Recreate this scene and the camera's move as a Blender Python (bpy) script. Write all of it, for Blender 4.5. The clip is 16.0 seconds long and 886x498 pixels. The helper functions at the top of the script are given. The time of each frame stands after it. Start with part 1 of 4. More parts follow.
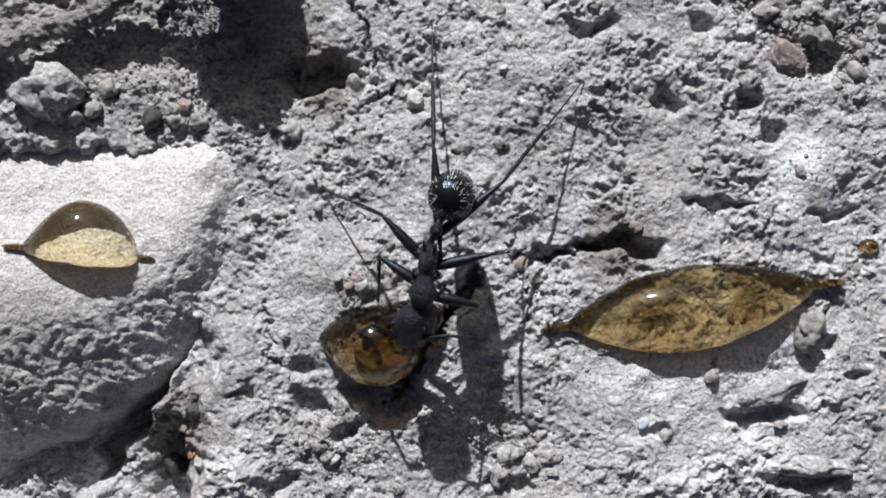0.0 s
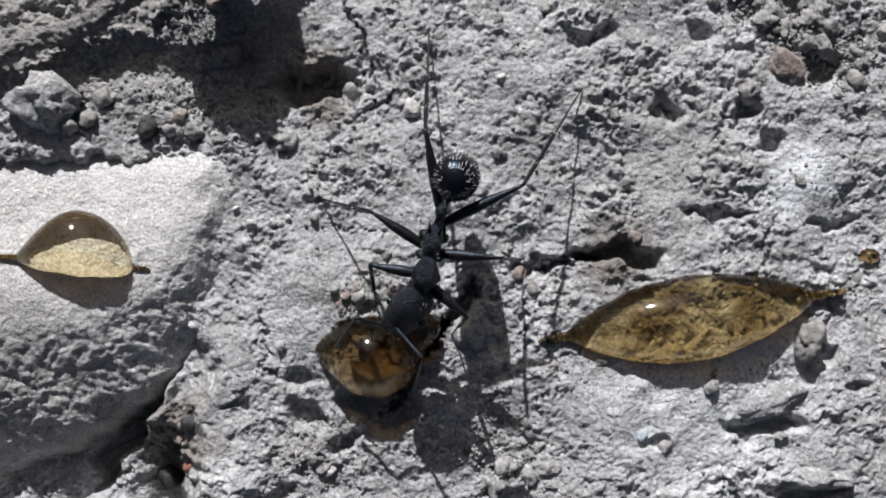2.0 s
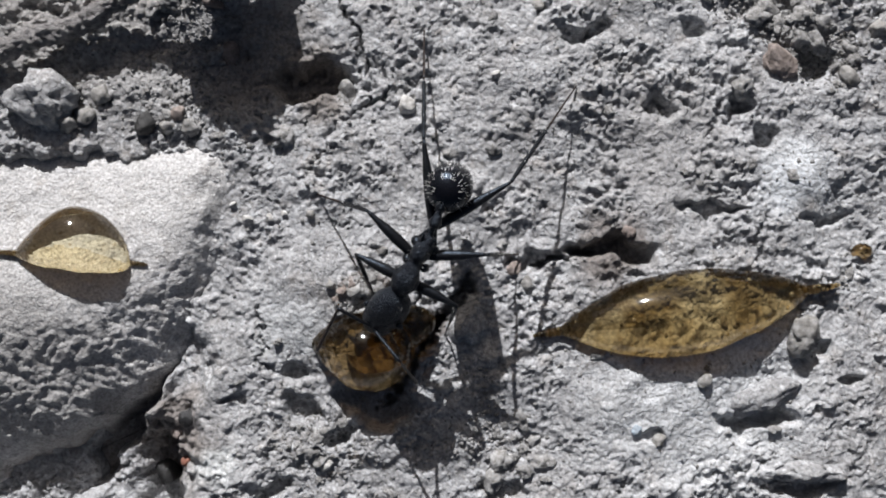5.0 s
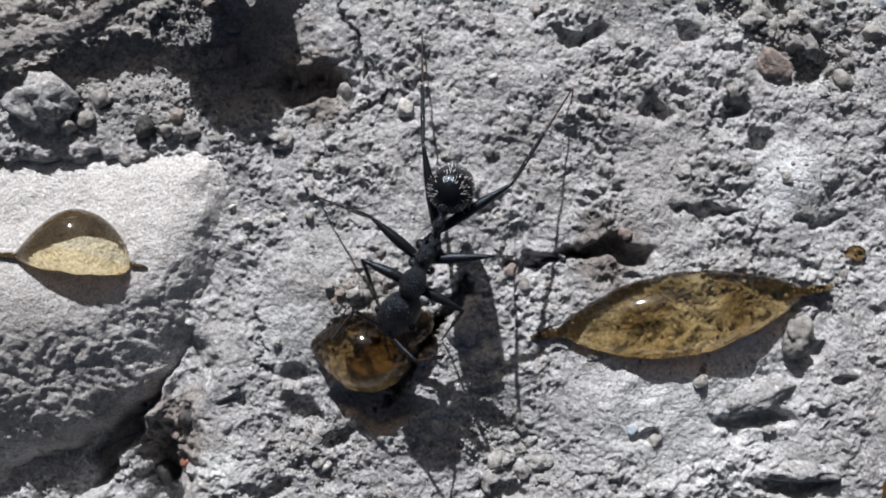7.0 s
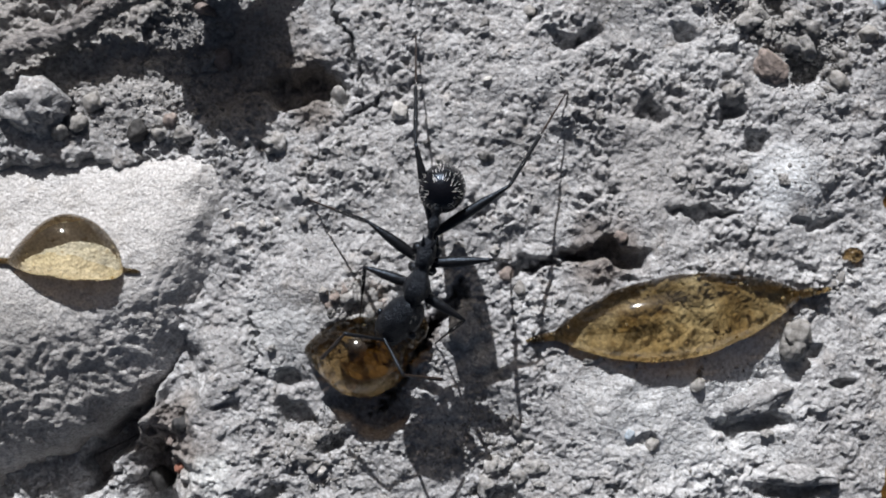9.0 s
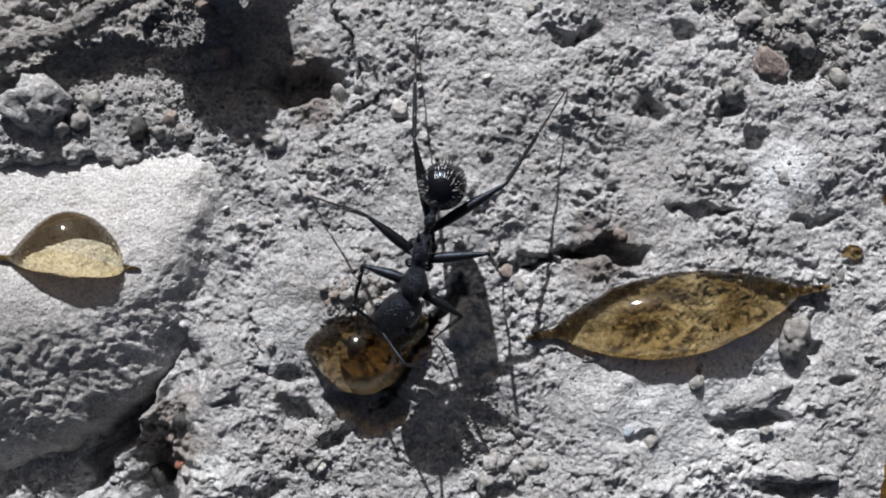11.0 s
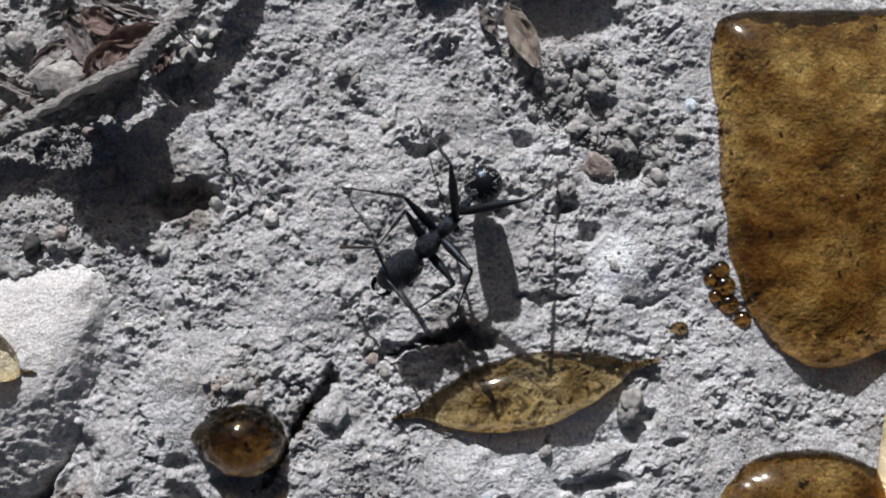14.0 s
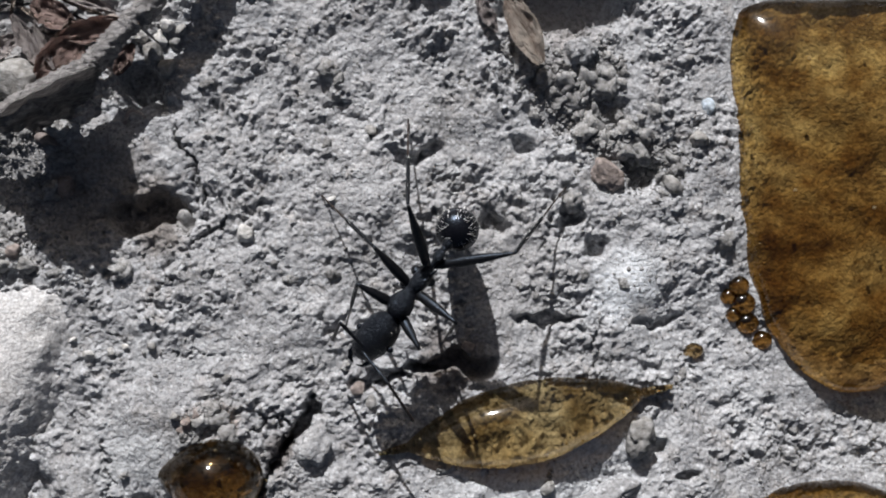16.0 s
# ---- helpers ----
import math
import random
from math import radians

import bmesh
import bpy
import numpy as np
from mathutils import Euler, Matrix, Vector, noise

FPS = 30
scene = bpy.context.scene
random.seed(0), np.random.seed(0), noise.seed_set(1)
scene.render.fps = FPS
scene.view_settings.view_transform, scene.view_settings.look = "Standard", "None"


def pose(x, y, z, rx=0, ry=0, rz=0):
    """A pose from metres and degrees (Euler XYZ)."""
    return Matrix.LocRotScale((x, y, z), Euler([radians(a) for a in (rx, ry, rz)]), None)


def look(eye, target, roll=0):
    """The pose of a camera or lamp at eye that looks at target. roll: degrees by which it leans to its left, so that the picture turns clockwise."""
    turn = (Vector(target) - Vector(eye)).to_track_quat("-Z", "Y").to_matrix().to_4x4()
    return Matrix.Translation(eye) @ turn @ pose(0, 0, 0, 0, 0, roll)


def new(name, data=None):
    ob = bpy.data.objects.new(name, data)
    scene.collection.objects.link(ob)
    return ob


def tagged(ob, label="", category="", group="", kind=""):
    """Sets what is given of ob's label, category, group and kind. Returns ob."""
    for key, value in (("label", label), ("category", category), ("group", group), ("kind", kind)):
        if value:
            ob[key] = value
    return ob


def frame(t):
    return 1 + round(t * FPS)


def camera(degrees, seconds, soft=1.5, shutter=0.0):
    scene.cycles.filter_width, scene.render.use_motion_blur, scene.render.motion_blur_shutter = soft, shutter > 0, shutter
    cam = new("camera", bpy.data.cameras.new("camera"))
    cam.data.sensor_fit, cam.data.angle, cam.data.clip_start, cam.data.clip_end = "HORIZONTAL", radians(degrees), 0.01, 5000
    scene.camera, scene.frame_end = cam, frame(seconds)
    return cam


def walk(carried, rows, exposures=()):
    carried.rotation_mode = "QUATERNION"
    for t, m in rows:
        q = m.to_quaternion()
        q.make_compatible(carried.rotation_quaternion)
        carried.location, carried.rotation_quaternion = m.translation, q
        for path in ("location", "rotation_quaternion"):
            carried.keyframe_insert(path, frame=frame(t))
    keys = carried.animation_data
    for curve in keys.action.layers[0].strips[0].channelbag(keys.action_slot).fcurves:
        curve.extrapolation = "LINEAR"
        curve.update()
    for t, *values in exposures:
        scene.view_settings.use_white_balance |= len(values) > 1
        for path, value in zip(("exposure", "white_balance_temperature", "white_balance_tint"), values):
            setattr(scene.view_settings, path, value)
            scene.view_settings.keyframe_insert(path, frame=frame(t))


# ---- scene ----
cam = camera(45.2, 16.0, soft=1.8)
# Millimetres to metres: the place is a hand's breadth of soil.
MM = 0.001
METRES, EYE, TILT, LEAN, TURN = 0.0204, 0.053, -90.0, 0.0, 0.0
ROWS = [
    (0.0, 0.0, 0.0, 0.0, -0.0, 0.0, 0.0),
    (0.5, 0.0054, 0.0026, -0.0005, -0.16, 0.35, 0.01),
    (1.0, 0.0054, 0.0149, 0.0054, 0.1, 0.42, -0.05),
    (1.5, 0.0073, 0.0105, 0.0026, -0.02, 0.38, -0.0),
    (2.0, 0.0094, 0.0202, 0.0029, 0.06, 0.47, 0.02),
    (2.5, 0.0024, 0.0228, 0.0022, 0.05, 0.45, -0.02),
    (3.0, 0.0091, 0.0302, 0.0048, 0.38, 0.29, -0.11),
    (3.5, 0.0119, 0.0137, 0.0007, 0.42, 0.24, -0.03),
    (4.0, 0.0316, 0.0039, -0.0115, 0.2, 0.4, 0.14),
    (6.5, 0.016, -0.0108, -0.0016, 0.21, 0.48, 0.05),
    (7.0, 0.0141, -0.02, -0.0064, -0.2, 0.53, 0.15),
    (7.5, 0.0136, -0.0166, -0.0058, -0.12, 0.7, 0.18),
    (8.0, 0.0233, -0.0031, -0.0076, 0.07, 0.78, 0.14),
    (8.5, 0.0298, -0.0001, -0.0037, 0.24, 0.71, 0.18),
    (9.0, 0.0287, -0.0037, -0.0046, -0.16, 0.69, 0.35),
    (11.5, 0.0442, -0.0108, -0.0063, 0.14, 0.57, 0.34),
    (12.0, 0.0498, -0.0141, -0.0044, -0.0, 0.73, 0.48),
    (12.5, 0.0822, -0.1011, -0.0201, -0.71, 1.36, 0.98),
    (13.0, 0.1122, -0.2299, -0.0346, -1.94, 2.51, 1.58),
    (13.5, 0.1554, -0.2958, -0.0507, -2.23, 3.28, 1.88),
    (14.0, 0.1893, -0.3355, 0.085, -3.96, 3.4, 2.65),
    (14.5, 0.218, -0.1992, 0.1703, -4.19, 2.8, 2.75),
    (15.0, 0.2207, -0.1071, 0.2462, -4.03, 1.41, 2.54),
    (15.5, 0.2184, -0.0841, 0.2509, -4.42, 1.31, 2.65),
    (16.0, 0.2162, -0.0673, 0.2527, -4.33, 1.11, 2.59),
]
walk(cam, [(t, pose(0, 0, EYE, TILT, LEAN, TURN) @ pose(METRES * x, METRES * y, METRES * z, 90 + pitch, roll, yaw)) for t, x, y, z, yaw, pitch, roll in ROWS],
     exposures=[(0.0, 0.50), (1.0, 0.32), (12.0, 0.32), (13.5, 0.32), (16.0, 0.26)])

# ---- light ----
SUN_ELEVATION, SUN_ACROSS = 33.0, -0.2      # low sun, from beyond the twig; x per unit of y
world = bpy.data.worlds.new("sky")
scene.world = world
world.use_nodes = True
sky = world.node_tree.nodes.new("ShaderNodeTexSky")
sky.sky_type, sky.sun_disc = "NISHITA", False
sky.air_density, sky.dust_density, sky.ozone_density = 0.8, 5.5, 0.45
sky.sun_elevation, sky.sun_rotation = radians(SUN_ELEVATION), math.atan(SUN_ACROSS)
world.node_tree.links.new(sky.outputs[0], world.node_tree.nodes["Background"].inputs[0])
world.node_tree.nodes["Background"].inputs[1].default_value = 0.030
toward = Vector((SUN_ACROSS, 1, math.tan(radians(SUN_ELEVATION)) * math.hypot(SUN_ACROSS, 1))).normalized()
sun = new("sun", bpy.data.lights.new("sun", "SUN"))
sun.data.energy, sun.data.angle, sun.data.color = 5.0, radians(0.5), (0.972, 0.975, 1.0)
sun.matrix_world = look(toward, (0, 0, 0))
scene.cycles.caustics_refractive = False     # the stray light behind the drops stays out


# ---- materials ----
class Nodes:
    """A small hand for writing node trees."""

    def __init__(self, name):
        self.mat = bpy.data.materials.new(name)
        self.mat.use_nodes = True
        self.tree = self.mat.node_tree
        self.bsdf = self.tree.nodes["Principled BSDF"]
        self.place = self.tree.nodes.new("ShaderNodeTexCoord").outputs["Object"]

    def add(self, kind, *links, **values):
        node = self.tree.nodes.new(kind)
        for key, value in values.items():
            node.inputs[key].default_value = value
        for source, socket in links:
            self.tree.links.new(source, node.inputs[socket])
        return node

    def noise(self, scale, detail=4.0, rough=0.6, kind=None):
        node = self.add("ShaderNodeTexNoise", (kind or self.place, "Vector"), Scale=scale, Detail=detail, Roughness=rough)
        return node.outputs["Fac"]

    def ramp(self, source, *stops):
        node = self.add("ShaderNodeValToRGB", (source, "Fac"))
        while len(node.color_ramp.elements) < len(stops):
            node.color_ramp.elements.new(0.5)
        for element, (at, colour) in zip(node.color_ramp.elements, stops):
            element.position, element.color = at, (*colour, 1)
        return node.outputs["Color"]

    def mix(self, fac, a, b, blend="MIX"):
        node = self.tree.nodes.new("ShaderNodeMix")
        node.data_type, node.blend_type = "RGBA", blend
        for value, socket in ((fac, 0), (a, 6), (b, 7)):
            if isinstance(value, (int, float)):
                node.inputs[socket].default_value = value
            elif isinstance(value, tuple):
                node.inputs[socket].default_value = (*value, 1)
            else:
                self.tree.links.new(value, node.inputs[socket])
        return node.outputs[2]

    def link(self, source, socket):
        self.tree.links.new(source, self.bsdf.inputs[socket])

    def set(self, **values):
        for key, value in values.items():
            self.bsdf.inputs[key.replace("_", " ")].default_value = value

    def bump(self, height, distance, strength=1.0, before=None):
        node = self.add("ShaderNodeBump", (height, "Height"), Distance=distance, Strength=strength)
        if before:
            self.tree.links.new(before, node.inputs["Normal"])
        self.link(node.outputs[0], "Normal")
        return node.outputs[0]


def earth(name, dark, mid, pale, warm, grain=1.0, relief=1.0, stains_and_shade=()):
    """Dry clay: grey ground colour, warm and pale flecks, fine sandy relief."""
    n = Nodes(name)
    cloud = n.ramp(n.noise(260, 5, 0.65), (0.3, dark), (0.5, mid), (0.72, pale))
    fleck = n.ramp(n.noise(2600 * grain, 4, 0.65), (0.56, (0, 0, 0)), (0.64, (1, 1, 1)))
    tint = n.ramp(n.noise(700, 4, 0.6), (0.55, (0, 0, 0)), (0.75, (0.7, 0.7, 0.7)))
    colour = n.mix(tint, cloud, warm)
    colour = n.mix(fleck, colour, pale)
    # Stains, crusts and painted shade with a ragged edge: place and reach in mm, colour.
    for x, y, reach, tone in stains_and_shade:
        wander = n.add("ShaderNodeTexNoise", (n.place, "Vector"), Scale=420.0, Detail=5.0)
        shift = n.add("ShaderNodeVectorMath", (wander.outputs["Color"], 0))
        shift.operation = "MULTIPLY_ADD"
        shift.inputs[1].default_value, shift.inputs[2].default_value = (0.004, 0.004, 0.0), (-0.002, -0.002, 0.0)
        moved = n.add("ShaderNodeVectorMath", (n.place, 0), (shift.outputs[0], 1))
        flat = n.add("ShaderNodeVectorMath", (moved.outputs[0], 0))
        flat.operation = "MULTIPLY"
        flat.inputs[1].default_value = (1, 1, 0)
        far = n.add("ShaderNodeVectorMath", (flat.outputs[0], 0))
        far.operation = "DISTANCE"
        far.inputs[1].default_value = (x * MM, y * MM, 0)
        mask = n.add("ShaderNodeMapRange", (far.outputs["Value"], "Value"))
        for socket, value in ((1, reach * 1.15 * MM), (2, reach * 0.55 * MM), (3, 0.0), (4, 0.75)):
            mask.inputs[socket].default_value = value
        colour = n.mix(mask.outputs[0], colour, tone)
    grit = n.ramp(n.noise(5200 * grain, 2, 0.5), (0.32, (0.68, 0.67, 0.66)), (0.58, (1, 1, 1)))
    n.link(n.mix(1.0, colour, grit, "MULTIPLY"), "Base Color")
    n.set(Roughness=0.95)
    n.bsdf.inputs["Specular IOR Level"].default_value = 0.2
    # Grains of sand pressed into the clay, over a rough ground.
    warp = n.add("ShaderNodeTexNoise", (n.place, "Vector"), Scale=2600.0, Detail=4.0)
    bent = n.add("ShaderNodeVectorMath", (warp.outputs["Color"], 0), (n.place, 2))
    bent.operation = "MULTIPLY_ADD"
    bent.inputs[1].default_value = (0.0003, 0.0003, 0.0003)
    first = n.bump(n.noise(3400 * grain, 8, 0.72), 0.00013 * relief, 1.0)
    for size, deep in ((3600 * grain, 0.00007), (8200 * grain, 0.000035)):
        sand = n.add("ShaderNodeTexVoronoi", (bent.outputs[0], "Vector"), Scale=size)
        first = n.bump(sand.outputs["Distance"], deep * relief, 0.9, first)
        first.node.invert = True
    return n.mat


def pebble_stuff(name, a, b, rough=0.75):
    n = Nodes(name)
    own = n.add("ShaderNodeObjectInfo").outputs["Random"]
    base = n.ramp(own, (0.0, a), (1.0, b))
    spots = n.ramp(n.noise(2400, 4, 0.65), (0.35, (0.55, 0.53, 0.5)), (0.65, (1.1, 1.1, 1.1)))
    n.link(n.mix(1.0, base, spots, "MULTIPLY"), "Base Color")
    n.set(Roughness=rough)
    n.bump(n.noise(4200, 5, 0.65), 0.00012)
    return n.mat


def honey_flank(name, colour):
    """Honey skin for the steep rim and the side away from the sun: it bends the light and keeps the shadow dark."""
    n = Nodes(name)
    n.set(Base_Color=(*colour, 1), Roughness=0.02, IOR=1.48)
    n.bsdf.inputs["Transmission Weight"].default_value = 1.0
    straight = n.add("ShaderNodeBsdfTransparent", Color=(0.85, 0.56, 0.24, 1))
    both = n.add("ShaderNodeMixShader", (n.bsdf.outputs[0], 1), (straight.outputs[0], 2), Fac=0.07)
    n.tree.links.new(both.outputs[0], n.tree.nodes["Material Output"].inputs["Surface"])
    return n.mat


def honey_sunward(name, deep, clear, size, gloss=0.07, murk=(0.62, 0.56, 0.46)):
    """The sunward skin of the honey, clear so that the inside looks sunlit: tinted in dusty clouds at two sizes with
    dark specks, with a gloss on top.
    """
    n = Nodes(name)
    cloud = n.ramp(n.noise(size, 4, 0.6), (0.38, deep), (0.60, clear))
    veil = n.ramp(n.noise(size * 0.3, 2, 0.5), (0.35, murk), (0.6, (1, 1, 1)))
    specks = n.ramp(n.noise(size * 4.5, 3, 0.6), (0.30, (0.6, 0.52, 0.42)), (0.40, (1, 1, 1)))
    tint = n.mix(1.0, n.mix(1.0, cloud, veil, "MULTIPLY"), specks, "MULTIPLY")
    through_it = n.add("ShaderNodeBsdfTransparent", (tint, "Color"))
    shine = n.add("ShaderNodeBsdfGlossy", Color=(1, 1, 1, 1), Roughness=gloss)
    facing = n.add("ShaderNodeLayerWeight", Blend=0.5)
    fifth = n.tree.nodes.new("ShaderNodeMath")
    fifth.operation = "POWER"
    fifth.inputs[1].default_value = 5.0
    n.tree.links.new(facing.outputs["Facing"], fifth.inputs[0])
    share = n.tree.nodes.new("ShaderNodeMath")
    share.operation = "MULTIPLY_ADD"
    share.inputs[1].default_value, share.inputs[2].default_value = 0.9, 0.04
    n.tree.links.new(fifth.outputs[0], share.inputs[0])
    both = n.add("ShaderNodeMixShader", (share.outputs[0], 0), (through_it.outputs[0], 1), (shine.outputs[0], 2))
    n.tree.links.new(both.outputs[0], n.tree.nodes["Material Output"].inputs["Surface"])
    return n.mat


SOIL = earth("dry_clay", (0.31, 0.308, 0.308), (0.405, 0.405, 0.412), (0.52, 0.525, 0.535), (0.38, 0.35, 0.325), stains_and_shade=[
    # Twig shade painted over brown soil at (-8.5, 9.5).
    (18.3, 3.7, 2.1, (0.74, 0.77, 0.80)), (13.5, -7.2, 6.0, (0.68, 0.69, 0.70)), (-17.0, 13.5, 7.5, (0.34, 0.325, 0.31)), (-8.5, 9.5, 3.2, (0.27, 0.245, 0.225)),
    # A darker soil tone over the far hollow at (15.5, 18.0).
    # Shade painted in the hollows at (9.0, 0.2), (-6.0, 8.7), and mildly (11.5, 5.0).
    # Trench shade painted together with brown earth at (-13.5, -9.5).
    # Wet soil beside the drop with the ledge's painted shadow at (-0.4, -3.3).
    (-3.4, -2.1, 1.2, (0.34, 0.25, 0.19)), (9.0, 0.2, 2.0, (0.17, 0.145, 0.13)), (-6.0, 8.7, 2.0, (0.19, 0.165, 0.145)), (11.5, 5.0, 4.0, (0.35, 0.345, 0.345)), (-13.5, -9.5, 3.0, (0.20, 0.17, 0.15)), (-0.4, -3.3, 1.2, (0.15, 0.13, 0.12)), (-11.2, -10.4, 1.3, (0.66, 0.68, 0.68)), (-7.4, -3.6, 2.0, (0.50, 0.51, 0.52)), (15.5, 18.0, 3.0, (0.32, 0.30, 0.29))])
STONE = earth("slab_stone", (0.44, 0.43, 0.42), (0.54, 0.53, 0.525), (0.63, 0.62, 0.615), (0.48, 0.45, 0.42), 1.4, 0.6, stains_and_shade=[
    # Shade of the broken flank and lower-left slope painted in, over brown earth.
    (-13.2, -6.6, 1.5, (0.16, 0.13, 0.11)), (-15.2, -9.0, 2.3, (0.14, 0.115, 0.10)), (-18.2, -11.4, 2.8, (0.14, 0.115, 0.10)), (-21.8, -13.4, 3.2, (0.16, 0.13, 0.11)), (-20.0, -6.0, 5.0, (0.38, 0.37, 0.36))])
GRIT = pebble_stuff("grit", (0.26, 0.257, 0.255), (0.46, 0.455, 0.45))
PEBBLE_GREY = pebble_stuff("grey_pebble", (0.26, 0.255, 0.25), (0.37, 0.36, 0.345))
PEBBLE_PALE = pebble_stuff("pale_pebble", (0.50, 0.49, 0.475), (0.64, 0.63, 0.615), 0.65)
PEBBLE_TAN = pebble_stuff("tan_pebble", (0.25, 0.21, 0.195), (0.34, 0.285, 0.26))
PEBBLE_RED = pebble_stuff("red_pebble", (0.30, 0.13, 0.09), (0.36, 0.17, 0.12))
PEBBLE_DARK = pebble_stuff("dark_pebble", (0.035, 0.035, 0.037), (0.055, 0.053, 0.05), 0.5)
PEBBLE_BLUE = pebble_stuff("blue_pebble", (0.42, 0.50, 0.58), (0.48, 0.55, 0.62), 0.5)
# Each honey: a darker refracting skin, and a clear one that looks sunlit.
HONEY_PALE = honey_flank("clear_honey", (0.90, 0.74, 0.40)), honey_sunward("clear_honey_sunward", (0.99, 0.96, 0.80), (1.0, 0.99, 0.91), 400, murk=(0.99, 0.96, 0.91))
HONEY_LEAF = honey_flank("golden_honey", (0.66, 0.50, 0.24)), honey_sunward("golden_honey_sunward", (0.50, 0.40, 0.22), (1.0, 0.95, 0.77), 330)
HONEY_DEEP = honey_flank("amber_honey", (0.45, 0.26, 0.09)), honey_sunward("amber_honey_sunward", (0.48, 0.33, 0.14), (0.93, 0.78, 0.46), 420, 0.12, (0.55, 0.45, 0.32))
HONEY_FEED = honey_flank("brown_honey", (0.62, 0.50, 0.31)), honey_sunward("brown_honey_sunward", (0.62, 0.51, 0.34), (0.86, 0.75, 0.53), 300)

n = Nodes("bubble_film")
n.set(Base_Color=(0.9, 0.75, 0.45, 1), Roughness=0.05, IOR=1.3)
n.bsdf.inputs["Transmission Weight"].default_value = 0.9
BUBBLE = n.mat


def bark_stuff(name, a, b, scale=1500):
    n = Nodes(name)
    grain = n.add("ShaderNodeMapping", (n.place, "Vector"), Scale=(0.3, 1, 1)).outputs[0]
    n.link(n.ramp(n.noise(scale, 6, 0.7, grain), (0.3, a), (0.7, b)), "Base Color")
    n.set(Roughness=0.9)
    n.bump(n.noise(scale * 1.3, 6, 0.7, grain), 0.0005)
    return n.mat


BARK = bark_stuff("weathered_bark", (0.15, 0.14, 0.136), (0.54, 0.515, 0.505), 5200)
DRY_LEAF = bark_stuff("dry_leaf", (0.20, 0.13, 0.11), (0.50, 0.37, 0.33), 1800)
SPLINTER = bark_stuff("bleached_splinter", (0.24, 0.20, 0.19), (0.62, 0.56, 0.54), 2800)
CHIP = bark_stuff("bleached_chip", (0.27, 0.19, 0.15), (0.62, 0.56, 0.49), 1500)
STICK = bark_stuff("pale_wood", (0.66, 0.52, 0.30), (0.80, 0.68, 0.45), 500)


def ant_stuff(name, colour, rough, relief):
    n = Nodes(name)
    n.link(n.ramp(n.noise(2500, 3), (0.3, colour), (0.7, tuple(2.2 * c for c in colour))), "Base Color")
    n.set(Roughness=rough)
    n.bsdf.inputs["Specular IOR Level"].default_value = 0.32
    # Blue sky reflection, put into the gloss as a tint.
    n.bsdf.inputs["Specular Tint"].default_value = (0.62, 0.78, 1.0, 1)
    n.bump(n.noise(9000, 3, 0.6), relief)
    return n.mat


SHELL = ant_stuff("black_shell", (0.004, 0.0042, 0.0055), 0.3, 0.00014)
SHINE = ant_stuff("glossy_black_shell", (0.003, 0.003, 0.004), 0.26, 0.00002)
LIMB = ant_stuff("black_limb", (0.004, 0.0038, 0.004), 0.38, 0.00003)
FOOT = ant_stuff("brown_black_foot", (0.018, 0.012, 0.009), 0.4, 0.00003)
n = Nodes("pale_hair")
n.set(Base_Color=(0.75, 0.74, 0.72, 1), Roughness=0.3)
HAIR = n.mat


# ---- relief of the ground ----
def cells(x, y, seed):
    """A random number in 0..1 for each whole-numbered cell."""
    h = (x.astype(np.int64) * 374761393 + y.astype(np.int64) * 668265263 + seed * 974634777) & 0x7FFFFFFF
    h = ((h ^ (h >> 13)) * 1274126177) & 0x7FFFFFFF
    h = ((h ^ (h >> 16)) * 668265263) & 0x7FFFFFFF
    return ((h ^ (h >> 15)) & 0xFFFF) / 65535.0


def waves(x, y, seed):
    """Smooth noise, about -1 to 1."""
    i, j = np.floor(x), np.floor(y)
    u, v = x - i, y - j
    a, b = u * u * u * (u * (u * 6 - 15) + 10), v * v * v * (v * (v * 6 - 15) + 10)

    def slope(di, dj):
        turn = cells(i + di, j + dj, seed) * 2 * np.pi
        return np.cos(turn) * (u - di) + np.sin(turn) * (v - dj)

    low = slope(0, 0) + a * (slope(1, 0) - slope(0, 0))
    high = slope(0, 1) + a * (slope(1, 1) - slope(0, 1))
    return 1.5 * (low + b * (high - low))


def octaves(x, y, size, count, seed, fall=0.5):
    total, amount = 0, 1.0
    for k in range(count):
        total = total + amount * waves(x / size + 17.3 * k, y / size - 9.1 * k, seed + k)
        size, amount = size / 2, amount * fall
    return total


def lumps(x, y, size, seed, share):
    """Half-buried round grains, one to a cell at most; heights 0 to about 0.5 of the cell."""
    gx, gy = x / size, y / size
    i, j = np.floor(gx), np.floor(gy)
    top = np.zeros_like(gx)
    for di in (-1, 0, 1):
        for dj in (-1, 0, 1):
            ci, cj = i + di, j + dj
            px, py = ci + 0.2 + 0.6 * cells(ci, cj, seed), cj + 0.2 + 0.6 * cells(ci, cj, seed + 1)
            r = (0.28 + 0.34 * cells(ci, cj, seed + 2)) * (cells(ci, cj, seed + 3) < share)
            d2 = (gx - px) ** 2 + ((gy - py) * 1.15) ** 2
            top = np.maximum(top, np.sqrt(np.maximum(r * r - d2, 0)))
    return top * size


def step(e0, e1, v):
    s = np.clip((v - e0) / (e1 - e0), 0, 1)
    return s * s * (3 - 2 * s)


